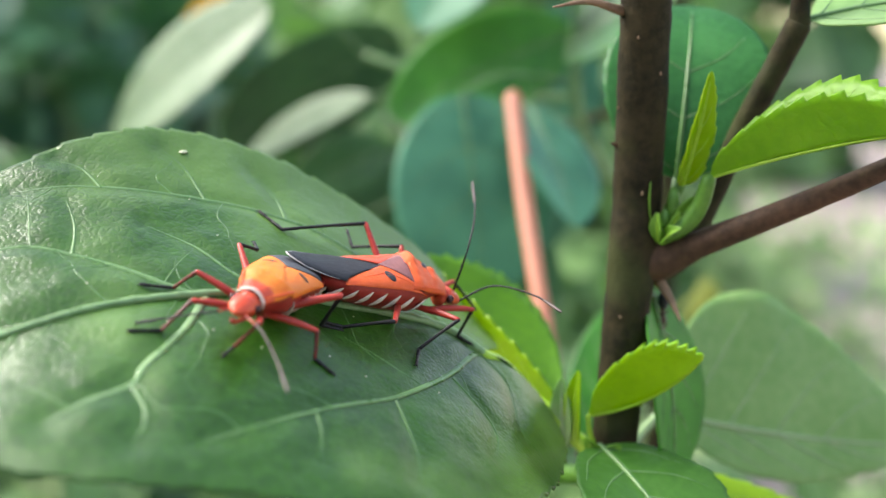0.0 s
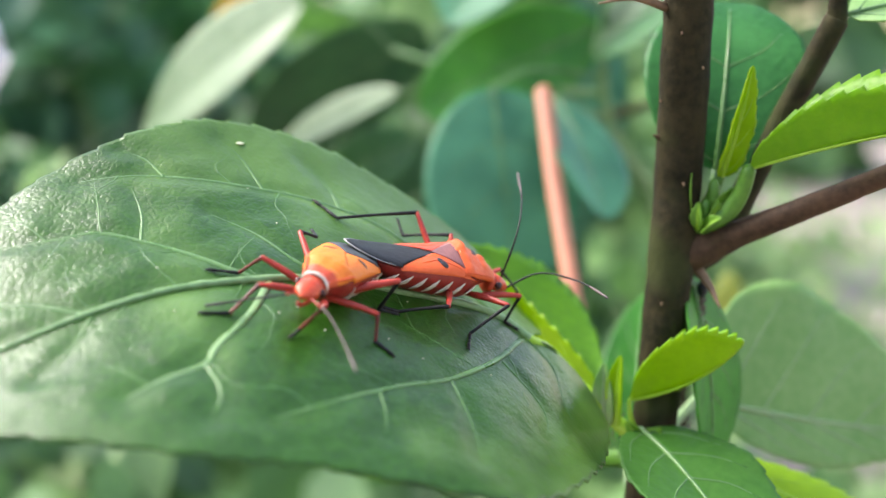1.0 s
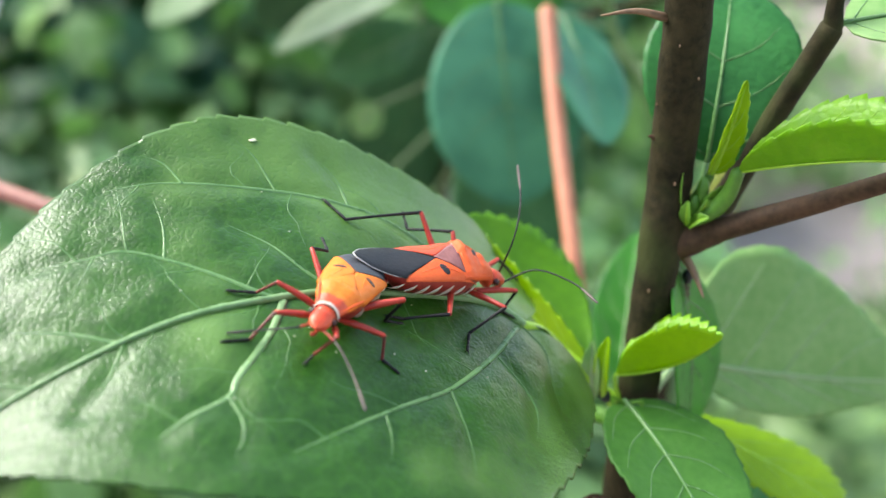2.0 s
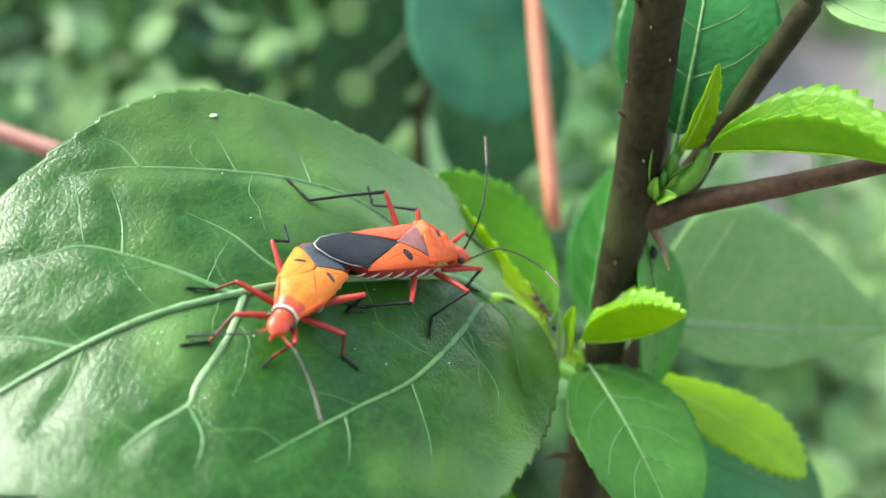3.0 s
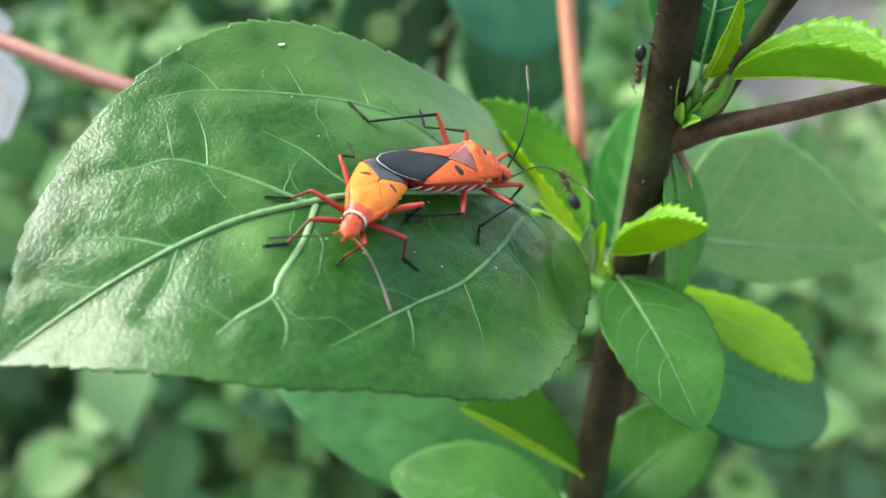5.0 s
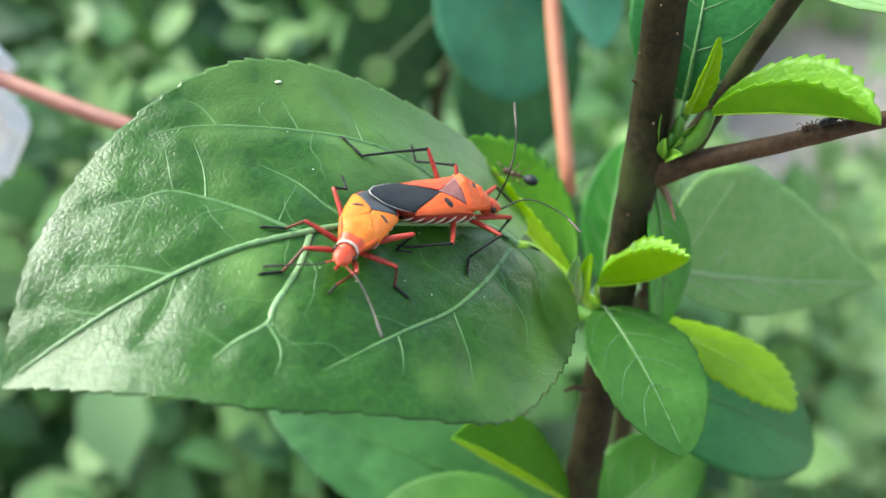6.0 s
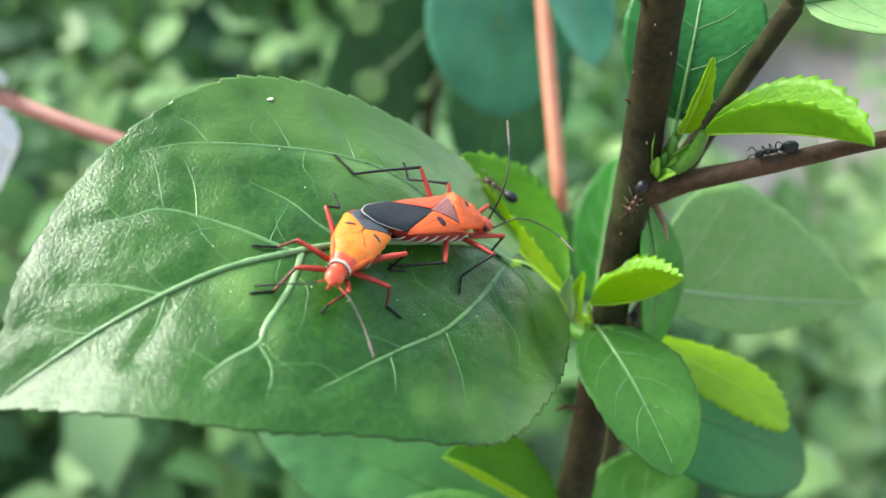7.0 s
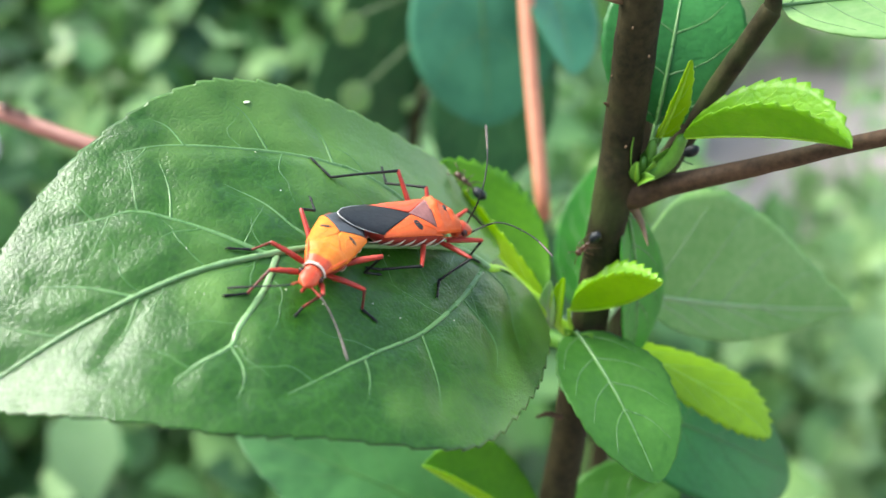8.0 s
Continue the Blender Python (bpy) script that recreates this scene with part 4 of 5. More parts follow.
def stainer(m, label, wing, membrane, legs, feelers, tail_up, edge):
    """One bug; edge 1: the shorter-winged female, 0: the male."""
    wing_end, spread = (14.4, 2.9) if edge else (16.7, 5.4)

    def narrow(d):
        return 1.0 - 0.45 * min(1.0, max(0.0, (d - 13.6) / 3.5)) if edge else 1.0

    def seat(geo):
        """The mounted male leans: his far shoulder and wing base stand higher."""
        if edge:
            return geo
        return [(x, y, z + 1.25 * min(1.0, max(0.0, (y + 1.4) / 4.2)) * float(np.interp(-x, (2.8, 4.2, 5.8, 8.2, 11, 15), (0.25, 0.85, 1.0, 1.0, 0.45, 0)))) for x, y, z in geo[0]], geo[1]

    tri_end, tri_wide = (10.2, 0.5) if edge else (11.8, 0.68)
    bug = thing("cotton_stainer_bug", m, label, "bug", "mating pair of bugs")
    head = part("head", trunk(0.05, 3.1, 1.0, 1.0, 1.0, 14, 18), RED, bug, "glossy orange-red head")
    for s in (1, -1):
        part("eye", lump((-2.3, 1.28 * s, 0.05), (0.45, 0.40, 0.45), n=8, m=12), EYE, head)
        part("antenna_socket", lump((-0.85, 0.62 * s, -0.45), (0.32, 0.25, 0.25), n=6, m=8), RED, head)
    part("rostrum", tube(spline([(-0.3, 0, -1.2), (-1.6, 0, -1.75), (-5, 0, -2.1), (-8, 0, -2.4)], 14), (0.24, 0.2, 0.1), 8), LEG_RED, head)
    body = part("abdomen", seat(trunk(2.9, 20.3, 0.96, 0.75, 1.0)), DEEP_RED, bug, "red abdomen with ivory bands")
    for s in (1, -1):
        for k in range(2 if edge else 1, 8):
            d = 4.8 + 1.75 * k
            line = []
            for q in np.linspace(0, 1, 7):
                dd, ang = d - 0.3 + 1.0 * q, radians(-10 - (40 if k > 1 else 34) * q)
                line.append((-dd, s * (at(dd, WIDE) * 0.96 + 0.03) * math.cos(ang), at(dd, SINK) + (at(dd, DEEP) + 0.03) * math.sin(ang)))
            part("stripe", tube(line, (0.10, 0.34, 0.32, 0.10), 8, 0.3), IVORY, body)
    part("neck", lump((-3.0, 0, -0.2), (0.7, 1.28, 1.2), n=10, m=16), RED, bug)
    rugged = 0.35 if edge else 0.95
    if edge:
        part("pronotum", shield(4.5, 7.3, rugged), AMBER, bug, "amber plate behind the head")
        part("pronotum_front", shield(3.2, 4.56, rugged, 12), RED, bug, "red fore part of the plate")
    else:
        part("pronotum", seat(shield(3.2, 8.5, rugged, 32, 22, 7.5)), ORANGE, bug, "rugged orange-red plate behind the head")
    if not edge:
        # flat black lump: paints the shade of a hollow in the plate
        part("pit", seat(lump((-5.7, 0.8, back_height(5.7, 0.8) + 0.12), (0.34, 0.66, 0.13), n=5, m=8)), SPOT, bug, "black lump for the shade in a pit of the plate")
        ridge = [(-7.9 + 0.25 * abs(y), y, back_height(7.8, y) + 0.15) for y in np.linspace(-0.9, 2.4, 15)]
        part("ridge", seat(tube(ridge, (0.12, 0.34, 0.2, 0.34, 0.12), 8, 0.7)), ORANGE, bug)
    arc = [(-3.2 - 0.1 * math.cos(a), 1.5 * math.sin(a), -0.1 + 1.36 * math.cos(a)) for a in np.linspace(-1.5, 1.5, 17)]
    if edge:
        part("collar", tube(arc, (0.06, 0.15, 0.19, 0.15, 0.06), 8), IVORY, bug, "ivory neck band")
    for s in (1, -1):
        hump = [(-d, s * (at(d, WIDE) - 0.2), back_height(d, at(d, WIDE) - 0.35) + 0.16) for d in np.linspace(3.7, 7.0 if edge else 8.2, 9)]
        part("pronotum_rim", seat(tube(hump, (0.08, 0.16, 0.2, 0.12) if edge else (0.10, 0.18, 0.22, 0.14) if s > 0 else (0.03, 0.06, 0.08, 0.04), 8)), ORANGE, bug)
    part("scutellum", seat(patch(None, lambda d: max(0.06, (tri_end - d) * tri_wide), 7.1 if edge else 8.3, tri_end, 0, 0.2, 12, 8)), wing if edge else MAUVE, bug, "triangular plate between the wings")

    def seam(d):
        if d < tri_end:
            return max(0.06, (tri_end - d) * tri_wide) + 0.04
        return 0.06 if d < 11.4 else 0.06 + (d - 11.4) / spread * 3.05

    for s in (1, -1):
        ob = part("forewing", seat(patch(seam, lambda d: max(seam(d) + 0.02, at(d, WIDE) * 1.02), 6.9, wing_end, s, 0.14, 30, 10)), wing if edge or s < 0 else RED, bug, "orange leathery forewing")
        fold = [(-d, s * (seam(d) + (at(d, WIDE) - seam(d)) * 0.42), back_height(d, seam(d) + (at(d, WIDE) - seam(d)) * 0.42) + 0.14) for d in np.linspace(7.2, 14.5, 12)]
        part("wing_vein", seat(tube(fold, (0.04, 0.1, 0.04), 6, 0.4)), wing, ob)
        if not edge and s > 0:
            continue
        spot, dot = [], 0.72 if edge else 0.78
        for i in range(7):
            spot.append([])
            for j in range(15):
                r, a = i / 6, 2 * math.pi * j / 14
                d, y = 11.15 + (0.42 if edge else 0.62) * dot * r * math.cos(a) - 0.3 * dot * r * math.sin(a), s * (1.95 + dot * r * math.sin(a))
                spot[-1].append((-d, y, back_height(d, y) + 0.19))
        heart = np.array(spot[0][0])
        part("spot", sheet((np.array(spot) - heart)[:, ::-s], 0.03), SPOT, ob, "black oval wing spot", Matrix.Translation(Vector(heart * U)))
    wings = lambda d: (0.0 if d < 11.4 else 0.06 + (d - 11.4) / spread * 3.0) if d < wing_end - 0.3 else at(d, WIDE) * 0.97
    geo = patch(None, lambda d: max(0.04, min(wings(d), at(d, WIDE) * 0.97) * narrow(d)), 11.4, 22.4, 0, 0.2, 40, 14, 0.06)
    geo = [tuple(v3(p) + (0, 0, tail_up * max(0.0, (-p[0] - 15) / 7) ** 2)) for p in geo[0]], geo[1]
    middle = v3((-18.0, 0, back_height(18.0, 0)))
    geo = [tuple(v3(p) - middle) for p in geo[0]], geo[1]
    skin = part("wing_membrane", geo, membrane, bug, "dark wing membrane", Matrix.Translation(Vector(middle * U)))
    rim = []
    for d, s in [(d, -1) for d in np.linspace(17.4, 22.4, 16)] + [(d, 1) for d in np.linspace(22.4, 17.4, 16)]:
        y = s * at(d, WIDE) * 0.97 * narrow(d)
        rim.append(v3((-d, y, back_height(d, y) + 0.2 + tail_up * max(0.0, (d - 15) / 7) ** 2)) - middle)
    part("membrane_margin", tube(rim, (0.02, 0.06, 0.085, 0.06, 0.02), 6), PALE_RIM if edge == 0 else SMOKY, skin, "pale membrane edge")
    for k, (joints, colours) in enumerate(legs):
        limb(bug, m, joints, colours, 1.2 if k == 5 and edge else 1.0)
    for places, colours, root in feelers:
        feeler(bug, m, places, colours, root)
    return bug


RB, RU = (LEG_RED, BLACK, BLACK), (LEG_RED, LEG_UMBER, BLACK)
HIP = {(k, s): (-d, 1.15 * s, -1.5) for k, d in (("front", 4.3), ("middle", 6.2), ("hind", 8.4)) for s in (1, -1)}
MALE = frame_at((2.1, 123.9, 672.5), (0.80, 0.515, -0.25), (0.37, -0.09, 0.93)) @ Matrix.Scale(1.03, 4)
FEMALE = frame_at((-18.9, 97.2, 677.3), (-0.225, -0.972, 0.0), (0.367, -0.196, 0.909))
stainer(MALE, "orange-red bug with black wing membrane, joined tail to tail", ORANGE, MEMBRANE, (
    ((HIP["front", -1], (3.4, 122.0, 671.5), (1.7, 123.5, 668.0), (3.4, 124.2, 666.8)), RB),
    ((HIP["middle", -1], (1.7, 115.8, 671.8), (-2.6, 114.7, 668.8), (-2.8, 111.7, 667.95)), RB),
    ((HIP["hind", -1], (-5.0, 111.4, 672.7), (-10.4, 111.0, 672.2), (-12.3, 109.9, 673.05)), RB),
    ((HIP["hind", 1], (-8.8, 123.5, 681.2), (-18.0, 121.3, 680.85), (-20.9, 123.6, 682.6)), RB),
    ((HIP["middle", 1], (-4.8, 124.4, 678.4), (-10.6, 126.2, 678.0), (-11.3, 128.0, 679.7)), RB),
    ((HIP["front", 1], (1.2, 127.6, 673.6), (3.4, 130.0, 670.4), (4.0, 131.0, 669.4)), RB),
), (
    (((2.8, 122.0, 678.5), (3.7, 126.0, 682.0), (3.6, 133.0, 684.8)), (BLACK, BLACK, BLACK, DUSKY), (-0.85, 0.62, -0.4)),
    (((5.7, 122.6, 674.1), (10.1, 119.6, 673.7), (12.8, 115.7, 672.7)), (BLACK, BLACK, BLACK, DUSKY), (-0.85, -0.62, -0.4)),
), 1.2, 0)
female = stainer(FEMALE, "amber and orange-red bug with dark membrane, joined tail to tail", AMBER, SMOKY, (
    ((HIP["front", -1], (-23.5, 100.4, 677.4), (-26.1, 98.7, 674.95), (-28.7, 97.5, 675.25)), RU),
    ((HIP["middle", -1], (-23.7, 103.7, 679.5), (-26.4, 105.2, 677.6), (-29.4, 104.5, 678.1)), RU),
    ((HIP["hind", -1], (-20.8, 110.4, 681.0), (-19.2, 111.8, 680.2), (-20.2, 115.5, 680.4)), RB),
    ((HIP["front", 1], (-16.7, 97.3, 676.0), (-19.3, 98.3, 673.5), (-20.1, 97.3, 672.95)), RU),
    ((HIP["middle", 1], (-12.05, 102.3, 674.0), (-12.3, 102.0, 671.3), (-10.5, 101.35, 670.05)), RU),
    ((HIP["hind", 1], (-10.1, 106.6, 676.5), (-12.4, 108.6, 673.0), (-10.4, 109.4, 672.3)), RB),
), (
    (((-16.3, 95.8, 675.6), (-14.6, 93.2, 673.6), (-13.1, 89.2, 672.0)), (LEG_RED, DUSKY, DUSKY, DUSKY), (-0.85, 0.62, -0.4)),
    (((-21.2, 97.4, 677.0), (-24.6, 98.0, 676.4), (-28.4, 98.6, 675.7)), (LEG_RED, BLACK, BLACK, BLACK), (-0.85, -0.62, -0.4)),
), -1.6, 1)

# the camera keeps the joined tails of the two bugs sharp
cam.data.dof.focus_object = next(o for o in female.children_recursive if o.name.startswith("wing_membrane"))


# ---- shrubs behind ----
def bar(name, points, radii, material, parent, foot, label=""):
    return part(name, tube(spline([v3(p) - v3(foot) for p in points], 40), radii, 12), material, parent, label)


STAND = (62.0, 300.0, 0.0)
rear = thing("rear_shrub", pose(*[c * U for c in STAND]), "second hibiscus shrub with glossy leaves, out of focus", "shrub")
bar("stem", ((62, 300, 0), (60, 296, 300), (58, 290, 520), (60, 292, 640), (64, 300, 800)), (6, 5, 4, 3, 2), BARK, rear, STAND)
bar("branch", ((59.5, 292, 630), (45, 272, 664), (31, 257, 690), (33, 261, 740)), (1.6, 1.4, 1.2, 1.0), VEIN_DIM, rear, STAND, "thin green branch")
bar("leaf_stalk", ((19.8, 189.6, 643), (18.6, 191, 650), (16, 212, 672), (14.5, 229, 691.5)), (1.4, 1.6, 1.7, 1.8, 1.85), STALK, rear, STAND, "salmon pink bare leaf stalk")
bar("branch", ((59.5, 291, 600), (30, 232, 628), (22, 200, 638), (19.8, 189.4, 642.8)), (1.4, 1.3, 1.3, 1.6), VEIN_DIM, rear, STAND, "thin green branch")
bar("branch", ((31, 257, 690), (8, 270, 692), (-20, 285, 700)), (1.2, 1.2, 1.0), VEIN_DIM, rear, STAND, "thin green branch")
B = dict(teeth=12, depth=0.5, pairs=3, nv=8)
leaf(rear, (4, 240, 692), (9, 224, 650), (0.1, -0.9, 0.4), 17.5, fold=6, material=LEAF_TEAL, widest=0.9, blunt=0.55, label="large blue-green glossy leaf",
     stalk=((4, 240, 692), (14, 250, 696), (31, 258, 694)), **B)
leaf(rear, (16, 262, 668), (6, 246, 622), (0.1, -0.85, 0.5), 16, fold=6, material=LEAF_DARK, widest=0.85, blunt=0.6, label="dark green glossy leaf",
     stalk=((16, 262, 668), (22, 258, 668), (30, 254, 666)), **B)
leaf(rear, (18, 240, 690), (26, 212, 667), (0.5, -0.85, 0.15), 10, fold=8, material=LEAF_TEAL, widest=0.85, blunt=0.6, label="dark green glossy leaf",
     stalk=((18, 240, 690), (23, 246, 688), (31, 255, 684)), **B)
leaf(rear, (-42, 274, 712), (-91, 302, 677), (-0.3, -0.8, 0.5), 12.5, fold=8, material=LEAF_SHEEN, widest=0.8, blunt=0.7, label="leaf with a pale sheen in its colour",
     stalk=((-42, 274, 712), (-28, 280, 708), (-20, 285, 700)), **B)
leaf(rear, (-18, 271, 690), (-54, 291, 671), (-0.35, -0.6, 0.7), 6.5, fold=14, material=LEAF_SHEEN, widest=0.8, blunt=0.7, label="narrow leaf with a pale sheen in its colour",
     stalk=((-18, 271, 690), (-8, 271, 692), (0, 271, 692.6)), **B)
leaf(rear, (20, 262, 740), (-6, 258, 706), (0.0, -0.6, 0.8), 15, fold=8, material=LEAF_TEAL, widest=0.85, blunt=0.6, label="bright blue-green leaf",
     stalk=((20, 262, 740), (26, 262, 738), (33, 261, 735)), **B)
leaf(rear, (28, 256, 700), (52, 240, 716), (0.0, -0.6, 0.8), 13, fold=8, material=LEAF_BACK, widest=0.85, blunt=0.6, label="mid-green leaf",
     stalk=((28, 256, 700), (30, 256, 698), (31.5, 256, 695)), **B)
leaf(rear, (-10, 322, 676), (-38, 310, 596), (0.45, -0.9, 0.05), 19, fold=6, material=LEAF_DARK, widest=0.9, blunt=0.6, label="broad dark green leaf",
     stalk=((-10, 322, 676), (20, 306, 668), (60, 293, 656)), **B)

leaf(rear, (31, 266, 706), (-13, 268, 686), (0.3, -0.85, 0.35), 13, fold=6, material=LEAF_EMERALD, widest=0.85, blunt=0.6, label="mid-green leaf over the others",
     stalk=((31, 266, 706), (32, 262, 705), (32.5, 259, 702)), **B)
leaf(rear, (36, 330, 716), (27, 322, 640), (0.1, -0.9, 0.4), 15, fold=6, material=LEAF_TEAL, widest=0.85, blunt=0.6, label="large hanging blue-green leaf",
     stalk=((36, 330, 716), (48, 318, 714), (61, 297, 708)), **B)
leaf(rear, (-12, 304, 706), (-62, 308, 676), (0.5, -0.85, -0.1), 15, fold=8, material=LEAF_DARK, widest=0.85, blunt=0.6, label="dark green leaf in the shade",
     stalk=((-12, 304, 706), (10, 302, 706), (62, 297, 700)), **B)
leaf(rear, (-14, 296, 676), (-40, 294, 664), (0.1, -0.85, 0.5), 9, fold=8, material=LEAF_BACK, widest=0.85, blunt=0.6, label="small green leaf",
     stalk=((-14, 296, 676), (10, 300, 676), (60, 294, 670)), **B)
leaf(rear, (-64, 338, 722), (-79, 336, 702), (0.1, -0.85, 0.5), 4.2, fold=8, material=YELLOW, widest=0.85, blunt=0.7, label="small yellowed leaf", vein_material=YELLOW,
     stalk=((-64, 338, 722), (-20, 330, 730), (63, 298, 740)), **B)
leaf(rear, (80, 323, 634), (77, 320, 612), (0.1, -0.85, 0.5), 5, fold=8, material=CALYX, widest=0.85, blunt=0.7, label="yellowing leaf", vein_material=CALYX,
     stalk=((80, 323, 634), (74, 312, 632), (60, 293, 626)), **B)
# added pale leaf shapes stand for bright holes seen through the dark leaf
for low, high, half in (((-33.0, 300.0, 646.0), (-26.3, 300.0, 654.7), 4.6), ((-31.1, 300.0, 624.7), (-24.9, 300.0, 633.1), 4.6), ((-13.3, 300.0, 625.4), (-9.9, 300.0, 629.1), 1.6)):
    leaf(rear, high, low, (0.1, -0.85, 0.5), half, fold=8, material=LEAF_PALE, vein_material=VEIN, widest=0.85, blunt=0.65, label="small pale leaf shape for a bright hole in the dark leaf",
         stalk=(high, (20, 306, 672), (60, 293, 662)), **B)
bar("branch", ((-9.5, 315.0, 593.3), (-8.9, 315.0, 622.9), (10, 312, 668), (60, 294, 690)), (2.2, 2.2, 1.8, 1.4), BARK, rear, STAND, "dark brown branch in the shade")
bar("shoot", ((20, 300, 560), (12, 296, 620), (8, 292, 660)), (3.0, 2.6, 1.0), VEIN, rear, STAND, "pale green shoot")
bar("branch", ((59, 291, 560), (40, 298, 552), (20, 300, 560)), (2, 2, 2.4), VEIN_DIM, rear, STAND)

# white flowers on reddish twigs
def petal(turn, reach, half_width):
    nu, nv = 30, 24
    grid = np.zeros((nu + 1, nv + 1, 3))
    rot = Matrix.Rotation(radians(turn), 3, "X")
    for i in range(nu + 1):
        u = i / nu
        half = half_width * math.sin(math.pi * min(0.98, 0.08 + 0.86 * u) ** 1.25) ** 0.75
        for j in range(nv + 1):
            v = 2 * j / nv - 1
            ruffle = 0.5 * math.sin(v * 14 + turn) * u**2 + 1.2 * math.sin(u * 9 + v * 5 + turn) * u
            lobe = 1.2 * abs(math.sin(v * 5.2 + turn)) * max(0.0, (u - 0.85) / 0.15)
            p = Vector((4 + 17 * u * (1 - 0.25 * v * v) + ruffle, half * v, 3 + (reach + lobe) * u))
            grid[i, j] = rot @ p
    return sheet(grid, 0.25)


def flower(neck, ahead, up, stalk, reach, half_width, label):
    m = frame_at(neck, ahead, up)
    ob = thing("white_flower", m, label, "flower", "white flowers")
    part("calyx", tube(spline([(-3.0, 0, 0), (1, 0, 0), (5, 0.2, 0)], 12), (1.7, 2.0, 2.3, 2.0), 14), CALYX, ob, "yellow-green calyx")
    part("stalk", tube(spline([inside(m, p) for p in stalk], 60), (1.7, 1.6, 1.7, 1.9, 2.2), 12), TWIG, ob, "dusky pink stalk")
    for k in range(5):
        part("petal", petal(72 * k + 10, reach, half_width), PETAL, ob, "ruffled white petal")
    return ob


flower((-104.0, 195.0, 664.6), (-0.76, 0.36, -0.55), (0.2, -0.6, 0.7), ((-102, 194.4, 664.4), (-81, 187, 660), (-67, 183, 657), (-50, 178, 651), (-36, 175, 647)),
       18.0, 13, "white flower with ruffled petals on a dusky pink stalk")
flower((-131.0, 257.0, 702.0), (0.3, -0.85, -0.25), (0.2, 0.1, 0.97), ((-132, 259, 703), (-160, 272, 722), (-215, 300, 735), (-290, 360, 700), (-310, 400, 300)),
       17, 12, "white flower with ruffled petals facing outward")


# ---- loose foliage all round, too dense to count ----
def foliage(name, label, spread, count, size, seed, material):
    """Many small folded leaves; spread gives a place from three random numbers."""
    rng = np.random.default_rng(seed)
    verts, faces = [], []
    for _ in range(count):
        c = spread(rng)
        a = unit(rng.normal(size=3) + (0, -0.2, -0.35))
        up = unit(rng.normal(size=3) * 0.6 + (0, -0.35, 0.9))
        b = unit(np.cross(up, a))
        n = np.cross(a, b)
        long = size * rng.uniform(0.6, 1.25)
        half = long * rng.uniform(0.26, 0.4)
        k = len(verts)
        for s, w, h in ((0, 0, 0), (0.28, 0.85, 0.10), (0.6, 0.92, 0.12), (1, 0, -0.06), (0.6, -0.92, 0.12), (0.28, -0.85, 0.10), (0.28, 0, 0.02), (0.6, 0, 0.02)):
            verts.append(c + a * long * s + b * half * w + n * long * h)
        faces += [(k, k + 6, k + 1), (k + 6, k + 7, k + 2, k + 1), (k + 7, k + 3, k + 2), (k, k + 5, k + 6), (k + 5, k + 4, k + 7, k + 6), (k + 4, k + 3, k + 7)]
    ob = new(name, mesh_of(name, (verts, faces), material))
    return tagged(ob, label, "foliage", kind="stuff")


def clump(centres, flat=1.0):
    def place(rng):
        x, y, z, r = centres[rng.integers(len(centres))]
        q = unit(rng.normal(size=3)) * rng.uniform(0.25, 1.0) ** 0.5 * r
        tall = z + q[2] * flat
        if rng.random() < 0.4:
            tall *= rng.random()
        return v3((x + q[0], y + q[1], max(25.0, tall)))
    return place


foliage("low_foliage", "dense low green foliage, out of focus", clump(((-180, 520, 380, 190), (60, 620, 330, 200), (-420, 700, 420, 260), (-60, 900, 420, 260),
        (-520, 420, 330, 200))), 5200, 38, 21, FOLIAGE)
foliage("pale_foliage", "pale green broad low growth, out of focus", clump(((-180, 520, 400, 190), (60, 620, 350, 200), (-420, 700, 430, 260))), 520, 44, 31, FOLIAGE_LIGHT)
foliage("light_foliage", "light green low growth in the open, out of focus", clump(((330, 760, 170, 180), (230, 980, 120, 190), (360, 860, 110, 130), (440, 1020, 90, 120))), 1300, 46, 25, FOLIAGE_LIGHT)
foliage("scattered_growth", "sparse green plants on open earth, out of focus", clump(((520, 900, 150, 170), (700, 1300, 190, 260), (620, 1150, 120, 200), (680, 2600, 210, 220), (900, 2450, 180, 190), (560, 2300, 200, 200))), 1250, 56, 26, FOLIAGE_LIGHT)
foliage("tall_foliage", "tall dark green shrubbery, out of focus", clump(((-420, 1150, 700, 240), (-800, 900, 690, 280))), 1700, 70, 27, LEAF_SHADE)
foliage("far_foliage", "green shrubbery farther off, out of focus", clump(((-700, 1500, 500, 480), (-100, 1700, 420, 420), (200, 2150, 330, 270), (-1500, 1700, 700, 700), 
        (-500, 2700, 700, 700), (700, 3500, 500, 420))), 3600, 120, 22, FOLIAGE)


def hedge_place(rng):
    a = rng.uniform(radians(112), radians(381))
    r = rng.uniform(6200, 7400)
    return v3((r * math.sin(a), r * math.cos(a), rng.uniform(0.0, 1.0) ** 1.2 * 2300 + 60))


foliage("hedge", "tall green hedge along the open garden", hedge_place, 10000, 460, 23, FOLIAGE)


